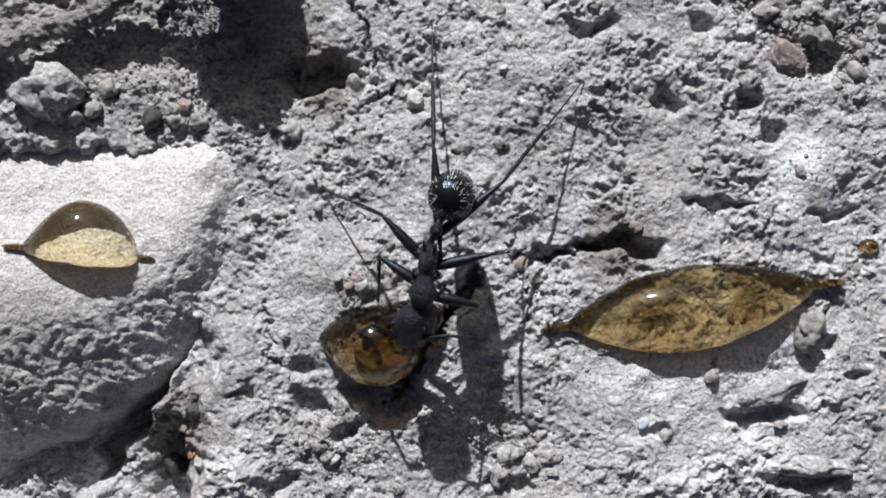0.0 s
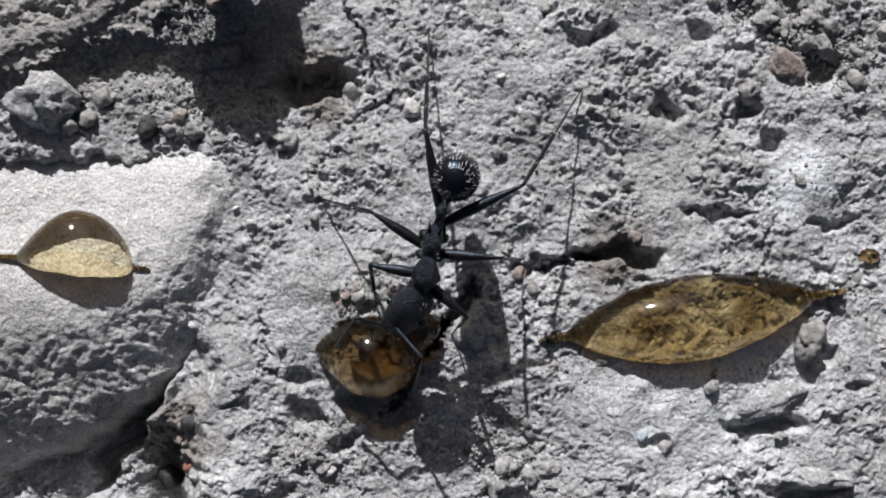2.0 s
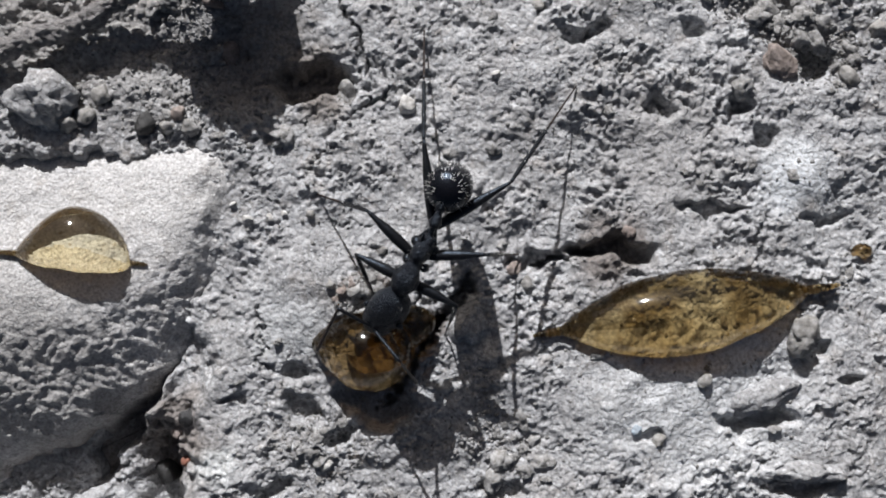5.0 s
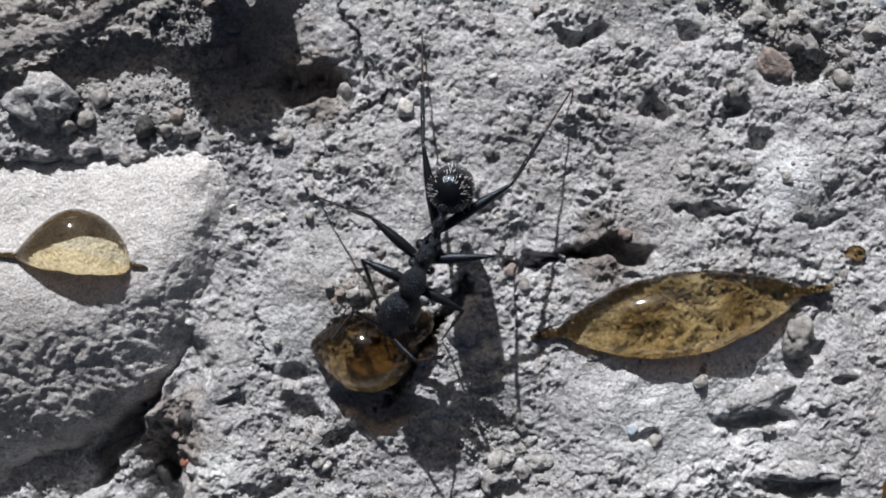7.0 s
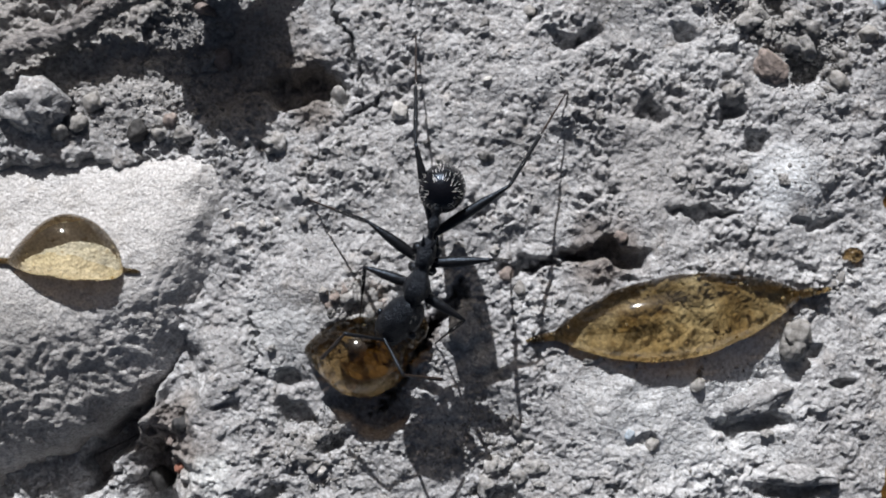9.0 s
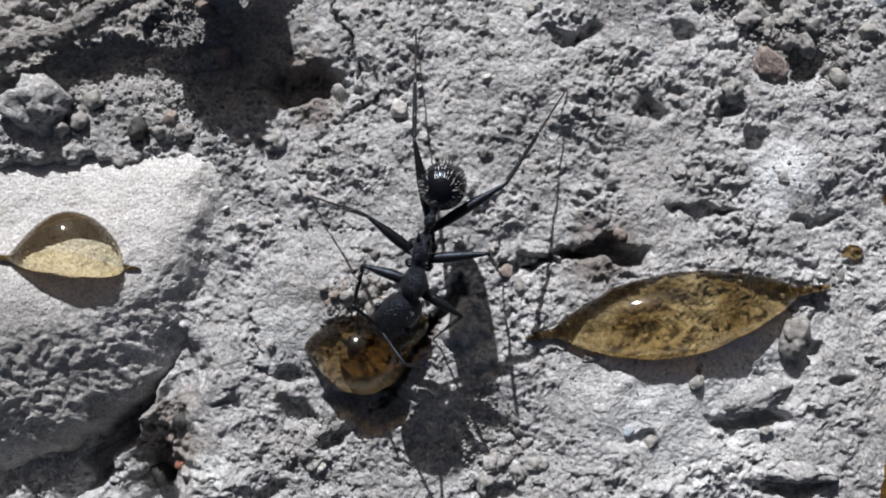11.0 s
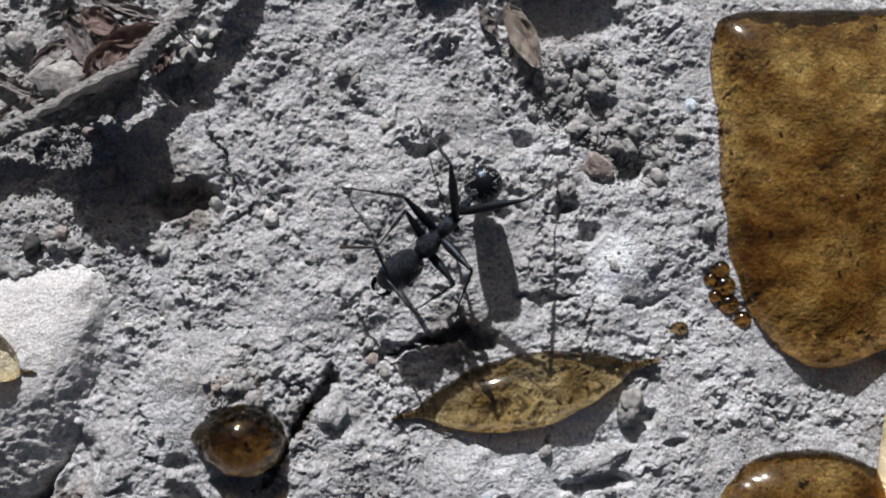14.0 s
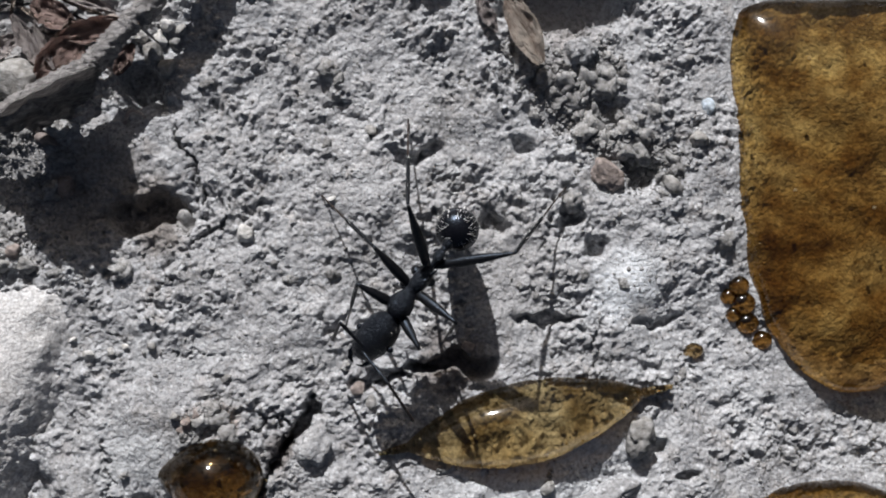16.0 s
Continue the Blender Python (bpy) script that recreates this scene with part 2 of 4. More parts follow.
# Hollows: x, y, half width, half height, depth (mm).
HOLLOWS_NORTH = [
    (-6.3, 15.2, 1.3, 1.3, 1.8), (-10.3, 9.2, 1.6, 2.4, 0.5), (11.3, 7.4, 1.2, 0.7, 0.8), (15.5, 7.6, 0.8, 0.8, 0.9), (16.9, 5.9, 1.0, 0.6, 0.9),
    (19.6, 9.9, 1.1, 0.9, 1.1), (14.0, 2.2, 1.9, 0.35, 0.8), (8.9, 0.2, 2.5, 0.6, 1.7), (5.0, -0.2, 1.3, 0.4, 0.8), (20.0, 1.8, 1.6, 0.3, 0.6),
    (7.5, 11.2, 1.2, 0.5, 0.6), (13.2, 11.6, 1.0, 0.6, 0.7), (17.8, 13.0, 1.6, 1.0, 0.5), (-6.0, 8.6, 2.3, 1.0, 1.7), (16.0, 18.4, 4.0, 1.2, 0.5),
]
HOLLOWS_SOUTH = [
    (16.5, -8.5, 2.4, 0.8, 1.2), (18.8, -11.9, 2.4, 0.5, 0.8), (-6.6, -7.7, 1.1, 0.8, 1.0), (-6.9, -5.9, 0.8, 0.6, 0.7), (-2.9, -7.4, 2.0, 1.5, 1.5),
    (-4.9, -9.1, 0.9, 0.6, 0.8), (-8.0, -11.8, 1.0, 0.6, 0.7), (-10.1, -7.2, 0.8, 0.25, 0.4), (19.2, -4.9, 0.9, 0.6, 0.7), (21.4, -6.7, 0.8, 0.4, 0.6),
    (-15.4, -11.6, 3.0, 3.4, 3.0), (3.6, -12.0, 1.3, 0.6, 0.6), (10.9, -9.3, 0.7, 0.4, 0.4),
]
# Cracks: x0, y0, x1, y1, half width, depth (mm).
CRACKS = [
    (-9.2, 3.0, -6.9, 2.2, 0.03, 0.22), (-4.3, 7.1, -2.1, 8.2, 0.06, 0.5), (-4.9, 13.2, -4.0, 10.8, 0.07, 0.6), (-4.0, 10.8, -3.5, 8.9, 0.06, 0.5),
    (1.6, -1.7, 0.2, -3.4, 0.5, 1.5), (0.2, -3.4, -0.6, -4.6, 0.3, 1.3), (-0.6, -4.6, -2.6, -7.8, 0.22, 1.1), (-8.7, -2.8, -8.5, -5.6, 0.03, 0.3), (-1.3, -2.4, 1.2, -1.9, 0.1, 0.5),
    (-6.6, 4.0, -5.2, 5.6, 0.03, 0.3), (5.0, -0.6, 8.0, 0.2, 0.15, 0.7), (-5.0, 1.6, -2.6, 1.3, 0.04, 0.25),
]


def near_segment(x, y, x0, y0, x1, y1):
    dx, dy = x1 - x0, y1 - y0
    s = np.clip(((x - x0) * dx + (y - y0) * dy) / (dx * dx + dy * dy), 0, 1)
    return np.hypot(x - x0 - s * dx, y - y0 - s * dy)


def lie(x, y):
    """The lie of the land without its roughness: level, falling away beyond x = 0."""
    ex = np.clip(x, 0, 27)
    return -0.02 * ex - 0.004 * ex * ex


def slab_side(y):
    """The x at which the slab's right-hand edge lies."""
    low = np.minimum(y + 1, 0)
    return -10.6 + 0.10 * (y + 1) - 0.028 * low ** 2 + 0.10 * low


def height(x, y, fine=True):
    """The height of the soil in mm at x, y in mm."""
    x, y = np.asarray(x, float), np.asarray(y, float)
    z = lie(x, y) + 0.42 * octaves(x, y, 9.0, 2, 11) + 0.25 * octaves(x, y, 3.6, 3, 23, 0.55)
    wx, wy = x + 0.5 * octaves(x, y, 1.6, 3, 31), y + 0.5 * octaves(x, y, 1.6, 3, 37)
    for cx, cy, rx, ry, deep in HOLLOWS_NORTH + HOLLOWS_SOUTH:
        d = np.hypot((wx - cx) / rx, (wy - cy) / ry)
        z = z - deep * (1 - step(0.55, 1.15, d))
    # The trench along the slab, and the pale smooth slope beyond the long drop.
    z = z - 1.6 * (1 - step(0.0, 2.2, near_segment(wx, wy, -14.5, -14, -12.6, -5.2)))
    smooth = np.exp(-(((x - 11.5) / 7) ** 2 + ((y + 7.5) / 3.4) ** 2)) + np.exp(-(((x - 18.4) / 2.2) ** 2 + ((y - 3.7) / 1.7) ** 2))
    smooth = np.clip(smooth + np.exp(-(((x + 7) / 2.6) ** 2 + ((y + 3) / 4) ** 2)), 0, 1)
    # Worn flat where the pools lie.
    pools = np.exp(-(((x - 35) / 9.5) ** 4 + ((y - 9) / 12) ** 4)) + np.exp(-(((x - 29.3) / 6.5) ** 4 + ((y + 11.9) / 4.6) ** 4))
    smooth = np.clip(smooth + 1.3 * pools, 0, 1.2)
    z = z + 0.35 * smooth
    for x0, y0, x1, y1, wide, deep in CRACKS:
        d = near_segment(x + 0.42 * octaves(x, y, 1.1, 4, 41, 0.65), y + 0.42 * octaves(x, y, 1.1, 4, 43, 0.65), x0, y0, x1, y1)
        z = z - deep * (1 - step(0.4 * wide, 1.3 * wide + 0.05, d))
    # The bed of the slab.
    z = z - 4.0 * step(0.9, 2.2, slab_side(wy) - wx) * step(0.5, 1.7, 5.6 - wy)
    if fine:
        fx, fy = x + 0.13 * octaves(x, y, 0.42, 2, 101), y + 0.13 * octaves(x, y, 0.42, 2, 107)
        rough = np.clip(0.75 + 1.1 * octaves(x, y, 3.4, 3, 51), 0.2, 1.4) * (1 - 0.75 * np.clip(smooth, 0, 1))
        z = z + rough * (0.15 * lumps(wx, wy, 1.5, 61, 0.3) + 0.15 * lumps(fx, fy, 0.72, 71, 0.26) + 0.17 * lumps(fx, fy, 0.36, 81, 0.26))
        z = z + rough * (0.15 * octaves(fx, fy, 1.0, 4, 91, 0.7) - 0.22 * step(0.3, 0.9, octaves(fx, fy, 0.9, 3, 95, 0.7)))
        # Thin flakes, lying with broken edges.
        for size, thick, seed in ((2.6, 0.085, 131), (1.2, 0.055, 141), (0.6, 0.035, 151)):
            leaf = octaves(fx, fy * 1.35, size, 3, seed, 0.6)
            z = z + (0.4 + 0.6 * rough) * (1 - 0.7 * np.clip(smooth, 0, 1)) * thick * (step(-0.05, 0.08, leaf) + step(0.30, 0.43, leaf) - 0.6 * leaf)
    return z


def ground_at(x, y):
    return float(height(np.array([x]), np.array([y]))[0])


def spread(low, high, pitch, far):
    """Even steps between low and high, then ever longer ones out to far."""
    inner = list(np.arange(low, high, pitch))
    out, gap, p = [], 0.5, high
    while p < far:
        out.append(p)
        gap, p = gap * 1.7, p + gap * 1.7
    back, gap, p = [], 0.5, low - 0.5
    while p > -far:
        back.append(p)
        gap, p = gap * 1.7, p - gap * 1.7
    return np.array(back[::-1] + inner + out)


def sheet_mesh(name, X, Y, Z, material):
    """A smooth mesh over a grid of points, in mm."""
    rows, cols = X.shape
    me = bpy.data.meshes.new(name)
    me.vertices.add(rows * cols)
    me.vertices.foreach_set("co", (np.stack([X, Y, Z], -1) * MM).astype(np.float32).ravel())
    k = np.arange(rows * cols).reshape(rows, cols)
    quads = np.stack([k[:-1, :-1], k[:-1, 1:], k[1:, 1:], k[1:, :-1]], -1).reshape(-1, 4)
    me.loops.add(quads.size)
    me.polygons.add(len(quads))
    me.loops.foreach_set("vertex_index", quads.ravel().astype(np.int32))
    me.polygons.foreach_set("loop_start", np.arange(0, quads.size, 4, dtype=np.int32))
    me.polygons.foreach_set("use_smooth", np.ones(len(quads), bool))
    me.update()
    me.validate()
    me.materials.append(material)
    return me


xs, ys = spread(-29, 37, 0.075, 60000), spread(-17, 25, 0.075, 60000)
X, Y = np.meshgrid(xs, ys)
inside = step(0, 12, np.minimum(np.minimum(X + 45, 53 - X), np.minimum(Y + 33, 41 - Y)))
Z = height(np.clip(X, -60, 70), np.clip(Y, -50, 60))
Z = np.where(inside > 0, Z, lie(X, Y)) * inside + lie(X, Y) * (1 - inside)
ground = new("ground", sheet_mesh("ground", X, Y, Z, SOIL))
tagged(ground, "dry grey crumbly clay soil, cracked and gritty", "ground", kind="structure")


# ---- helpers for things ----
def part(name, bm, material, parent=None, label="", smooth=True):
    me = bpy.data.meshes.new(name)
    bm.to_mesh(me)
    bm.free()
    me.materials.append(material)
    if smooth:
        me.polygons.foreach_set("use_smooth", np.ones(len(me.polygons), bool))
    ob = new(name, me)
    if parent:
        ob.parent = parent
    if label:
        tagged(ob, label)
    return ob


def thing(name, x, y, z, label, category, group="", turn=0):
    ob = new(name)
    ob.empty_display_size = 0.001
    ob.matrix_world = pose(x * MM, y * MM, z * MM, 0, 0, turn)
    return tagged(ob, label, category, group)


def tube(points, radii, sides=10, wobble=0.0, seed=0, squash=1.0):
    """A closed tube along points, with a radius at each, in mm."""
    bm = bmesh.new()
    pts = [Vector(p) for p in points]
    rings, side = [], None
    for k, p in enumerate(pts):
        ahead = (pts[min(k + 1, len(pts) - 1)] - pts[max(k - 1, 0)]).normalized()
        if side is None:
            side = ahead.orthogonal().normalized()
        side = (side - ahead * side.dot(ahead)).normalized()
        up = ahead.cross(side)
        ring = []
        for a in range(sides):
            turn = 2 * math.pi * a / sides
            r = radii[k] * (1 + wobble * noise.noise((3 * math.cos(turn) + seed, 3 * math.sin(turn), k * 0.35)))
            ring.append(bm.verts.new((p + side * r * math.cos(turn) + up * r * squash * math.sin(turn)) * MM))
        rings.append(ring)
    for a, b in zip(rings, rings[1:]):
        for k in range(sides):
            bm.faces.new((a[k], a[(k + 1) % sides], b[(k + 1) % sides], b[k]))
    bm.faces.new(rings[0][::-1])
    bm.faces.new(rings[-1])
    return bm


def rock(radius, seed, stretch=(1, 1, 0.8), rough=0.22, level=3, edge=1.4, chips=11):
    """An uneven pebble, in mm, about its middle."""
    bm = bmesh.new()
    bmesh.ops.create_icosphere(bm, subdivisions=level, radius=1)
    for v in bm.verts:
        p = v.co.copy()
        q = Vector((p.x * stretch[0], p.y * stretch[1], p.z * stretch[2]))
        d = 1 + rough * noise.noise(q * edge + Vector((seed * 7.1, 3.3, seed))) + 0.45 * rough * noise.noise(q * 3.3 * edge + Vector((seed, 0, 9)))
        d += 0.2 * rough * noise.noise(q * 8.1 * edge + Vector((2, seed, 5)))
        v.co = Vector((p.x * stretch[0], p.y * stretch[1], p.z * stretch[2])) * (radius * d * MM)
    # Broken faces.
    draw = random.Random(seed)
    for _ in range(chips):
        way = Vector((draw.gauss(0, 1), draw.gauss(0, 1), draw.gauss(0, 1))).normalized()
        most = max(v.co.dot(way) for v in bm.verts) * draw.uniform(0.62, 0.85)
        for v in bm.verts:
            over = v.co.dot(way) - most
            if over > 0:
                v.co -= way * over * 0.92
    return bm


def grains(name, spots, seed, material, label, level=1):
    """Many loose crumbs as one mesh: spots of (x, y, z, radius), in mm."""
    ico = bmesh.new()
    bmesh.ops.create_icosphere(ico, subdivisions=level, radius=1)
    unit = np.array([v.co[:] for v in ico.verts])
    faces = np.array([[v.index for v in f.verts] for f in ico.faces])
    ico.free()
    draw = np.random.default_rng(seed)
    many = len(spots)
    jag = 1 + 0.28 * draw.standard_normal((many, len(unit), 1)).clip(-1.6, 1.6)
    form = draw.uniform(0.65, 1.25, (many, 1, 3)) * [1, 1, 0.85]
    turn = draw.uniform(0, 2 * np.pi, many)
    pts = unit[None] * jag * form * spots[:, None, 3:4]
    c, s = np.cos(turn)[:, None], np.sin(turn)[:, None]
    pts = np.stack([pts[..., 0] * c - pts[..., 1] * s, pts[..., 0] * s + pts[..., 1] * c, pts[..., 2]], -1) + spots[:, None, :3]
    tris = (faces[None] + (np.arange(many) * len(unit))[:, None, None]).reshape(-1, 3)
    me = bpy.data.meshes.new(name)
    me.vertices.add(many * len(unit))
    me.vertices.foreach_set("co", (pts * MM).astype(np.float32).ravel())
    me.loops.add(tris.size)
    me.polygons.add(len(tris))
    me.loops.foreach_set("vertex_index", tris.ravel().astype(np.int32))
    me.polygons.foreach_set("loop_start", np.arange(0, tris.size, 3, dtype=np.int32))
    me.update()
    me.validate()
    me.materials.append(material)
    ob = new(name, me)
    return tagged(ob, label, "grit", kind="stuff")


def scatter(count, low, high, seed, patches=(), keep=0.0):
    """Crumbs strewn over the soil, thicker where the noise says so and in the given patches (x, y, reach)."""
    draw = np.random.default_rng(seed)
    x, y = draw.uniform(-28, 36, count * 3), draw.uniform(-16, 24, count * 3)
    for px, py, reach in patches:
        more = count // 6
        x, y = np.r_[x, px + reach * 0.5 * draw.standard_normal(more)], np.r_[y, py + reach * 0.5 * draw.standard_normal(more)]
    chance = step(-0.4, 0.8, octaves(x, y, 4.0, 3, seed)) + keep
    for px, py, reach in patches:
        chance = chance + np.exp(-((x - px) ** 2 + (y - py) ** 2) / reach ** 2)
    mixed = draw.permutation(len(x))
    x, y, chance = x[mixed], y[mixed], chance[mixed]
    bare = (x < -10.8) & (y < 5.0) | (np.hypot((x - 35) / 9.3, (y - 9) / 11.8) < 1)
    pick = (draw.random(len(x)) < chance * 0.5) & ~bare
    x, y = x[pick][:count], y[pick][:count]
    r = low * (high / low) ** (draw.random(len(x)) ** 1.8)
    return np.stack([x, y, height(x, y) + 0.1 * r, r], -1)


CRUMBLY = [(13.4, 15.8, 1.6), (15.0, 14.4, 1.7), (16.4, 13.2, 1.7), (17.8, 12.0, 1.6), (19.0, 11.0, 1.6), (17.5, 15.5, 1.6), (-13, 7.5, 3), (-6, -9.5, 3), (3, -9.5, 2.5), (-12, 12.5, 3), (-3.5, -2.4, 1.6), (20.8, 10.2, 1.8)]
grains("fine_grit", scatter(8000, 0.05, 0.14, 311, CRUMBLY, 0.3), 312, GRIT, "fine sandy grains strewn over the clay", 1)


def build_crumbs():
    """Loose crumbs large enough to count: a few shapes, each used many times."""
    shapes = []
    for k in range(8):
        bm = rock(1.0, 60 + k, (1.15, 0.9, 0.62), 0.95, 3, 1.7)
        me = bpy.data.meshes.new("soil_crumb")
        bm.to_mesh(me)
        bm.free()
        me.materials.append(GRIT)
        me.polygons.foreach_set("use_smooth", np.ones(len(me.polygons), bool))
        shapes.append(me)
    draw = random.Random(77)
    for k, (x, y, z, r) in enumerate(scatter(300, 0.2, 0.68, 301, CRUMBLY)):
        ob = new("soil_crumb", shapes[k % 8])
        ob.matrix_world = Matrix.LocRotScale(Vector((x, y, z - 0.15 * r)) * MM, Euler((draw.uniform(-0.5, 0.5), draw.uniform(-0.5, 0.5), draw.uniform(0, 6))), (r, r, r))
        tagged(ob, "loose grey crumb of dry soil", "soil crumb", "crumbs on the soil")


build_crumbs()


# ---- the slab ----
def slab_height(x, y):
    """A worn stone: a crest that runs from the south-west to the north-east, falling off to the south-east."""
    wx = x + 0.5 * octaves(x, y, 2.5, 5, 261, 0.6)
    wy = y + 0.4 * octaves(x, y, 2.5, 5, 263, 0.6)
    crest = np.logaddexp(0.6 + 0.73 * (x + 12.5), -3.0)
    off = (crest - y) / 1.24
    z = 1.35 - 0.50 * np.logaddexp(0, off * 1.3) / 1.3 - 0.02 * np.maximum(off, 0) ** 1.5 - 0.24 * np.logaddexp(0, -off * 1.3) / 1.3
    z = z - 0.05 * np.maximum(-7.0 - y, 0) ** 1.8
    z = z + 0.16 * octaves(x, y, 5, 2, 211) + 0.05 * octaves(x, y, 1.2, 3, 221) + 0.07 * lumps(wx, wy, 0.8, 231, 0.4) * step(-0.5, 2.5, off)
    z = z + (0.3 + 0.8 * step(-1.0, 2.5, off)) * (0.2 * lumps(wx, wy, 0.3, 241, 0.5) + 0.10 * octaves(wx, wy, 0.6, 3, 251, 0.8) - 0.09 * step(0.2, 0.8, octaves(x, y, 0.7, 3, 255, 0.7)))
    # The broken flank to the south-east.
    z = z - 3.0 * np.logaddexp(0, 4 * (0.53 * (wx + 13.4) - 0.85 * (wy + 5.8))) / 4
    # Distance inwards from the upper and the right-hand edge.
    right = slab_side(wy)
    inward = np.minimum(6.0 - 0.03 * (x + 16) - y + 0.12 * octaves(x, y, 2.0, 3, 265, 0.5), right - wx)
    return z - 1.1 * (1 - step(-0.8, 3.0, inward)) ** 1.6 - 3.0 * (1 - step(-1.6, -0.2, inward))


def build_slab():
    X, Y = np.meshgrid(np.arange(-46, -7.5, 0.11), np.arange(-24, 7.5, 0.11))
    Z = slab_height(X, Y)
    rim = np.minimum(np.minimum(X + 46, -7.6 - X), np.minimum(Y + 24, 7.4 - Y))
    Z = np.where(rim < 0.16, -5.0, Z)
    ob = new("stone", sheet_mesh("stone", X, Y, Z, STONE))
    bm = bmesh.new()
    bm.from_mesh(ob.data)
    edge = [e for e in bm.edges if e.is_boundary]
    bmesh.ops.contextual_create(bm, geom=edge)
    bm.to_mesh(ob.data)
    bm.free()
    return tagged(ob, "pale worn stone slab bedded in the soil", "stone")


build_slab()


def top_at(x, y):
    return max(ground_at(x, y), float(slab_height(np.array([x]), np.array([y]))[0]) if -46 < x < -7.6 and -24 < y < 7.4 else -9)


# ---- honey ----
def sun_split_skins(drop, stuff, low, ridge=-0.1):
    """Light falling through honey, put into the skins: clear on the sunward side above the height low (mm); the rest
    bends the light.
    """
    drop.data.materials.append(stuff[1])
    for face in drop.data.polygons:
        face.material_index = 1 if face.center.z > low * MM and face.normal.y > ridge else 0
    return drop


def closed(bm):
    bmesh.ops.remove_doubles(bm, verts=bm.verts, dist=2e-6)
    bmesh.ops.recalc_face_normals(bm, faces=bm.faces)
    if bm.calc_volume(signed=True) < 0:
        bmesh.ops.reverse_faces(bm, faces=bm.faces)
    return bm


def honey_drop(x0, y0, x1, y1, upper, lower, tall, bulge, tail, floor, material, label, seed=0, lens=(0.75, 0.75), count=(150, 96), tilt=0.0, lean=0.0, flank=0.3):
    """A drop with two drawn-out tails, along the line x0, y0 to x1, y1: half widths above and below it, and its height (mm).
    bulge: middle and reach of the body along the line, -1 to 1; lens, for either end: 0.5 round, 1 and over pointed."""
    cx, cy, half = (x0 + x1) / 2, (y0 + y1) / 2, math.hypot(x1 - x0, y1 - y0) / 2
    turn = math.degrees(math.atan2(y1 - y0, x1 - x0))
    at = thing("honey_drop", cx, cy, floor, label, "honey drop", turn=turn)
    at.matrix_world = at.matrix_world @ pose(0, 0, 0, lean, tilt, 0)
    mid, wide = bulge
    bm = bmesh.new()
    nu, ns = count
    rows = []
    for k in range(nu + 1):
        u = -math.cos(math.pi * k / nu)
        v = (u - mid) / (wide * (1 + mid * (1 if u < mid else -1)))
        b = max(0.0, 1 - v * v) ** lens[0 if u < mid else 1]
        # The body runs into its tails in a hollow curve.
        b = 0.5 * (b + math.sqrt(b * b + 0.004))
        end = max(0.0, 1 - u * u) ** 0.5
        taper = max(0.0, 1 - abs(u)) ** 0.5
        row = []
        for m in range(ns):
            s = 2 * math.pi * m / ns
            c, h = math.cos(s), math.sin(s)
            w = ((upper + lower) / 2 * b * min(1.0, 3 * end) + tail * taper) * (1 + 0.05 * noise.noise((u * 4, seed, c)))
            z = (tall * b * min(1.0, 3 * end) + tail * 0.8 * taper) * h if h > 0 else 1.1 * end * h
            row.append(bm.verts.new(Vector((u * half, (upper - lower) / 2 * b * end + c * w, z)) * MM))
        rows.append(row)
    for a, b in zip(rows, rows[1:]):
        for m in range(ns):
            bm.faces.new((a[m], a[(m + 1) % ns], b[(m + 1) % ns], b[m]))
    sun_split_skins(part("body", closed(bm), material[0], at), material, flank * tall)
    return at


def honey_pool(cx, cy, sides_of, tall, floor, material, label, power=8.0, seed=0, wavy=0.03, flank=0.15):
    """A low dome with a rounded rim: straight sides given by their bearing (degrees) and distance (mm), run together."""
    at = thing("honey_pool", cx, cy, floor, label, "honey pool")
    bm = bmesh.new()
    rings, sides = [], 220
    levels = [(math.sin(a), math.cos(a)) for a in np.linspace(0.02, math.pi / 2, 44)] + [(0.98, -0.5), (0.6, -0.6)]
    for s, h in levels:
        ring = []
        for m in range(sides):
            a = 2 * math.pi * m / sides
            c, d = math.cos(a), math.sin(a)
            r = sum(max(0.0, math.cos(a - radians(way)) / far) ** power for way, far in sides_of) ** (-1 / power)
            r *= 1 + wavy * noise.noise((2.2 * c + seed, 2.2 * d, 1)) + 0.4 * wavy * noise.noise((9 * c + seed, 9 * d, 4))
            z = tall * h ** 0.8 * (1 + 0.05 * noise.noise((3 * s * c, 3 * s * d, seed))) if h > 0 else 1.6 * h
            ring.append(bm.verts.new(Vector((s * r * c, s * r * d, z)) * MM))
        rings.append(ring)
    for a, b in zip(rings, rings[1:]):
        for m in range(sides):
            bm.faces.new((a[m], b[m], b[(m + 1) % sides], a[(m + 1) % sides]))
    bm.faces.new(rings[0])
    bm.faces.new(rings[-1][::-1])
    sun_split_skins(part("body", closed(bm), material[0], at), material, flank * tall, -0.35)
    return at


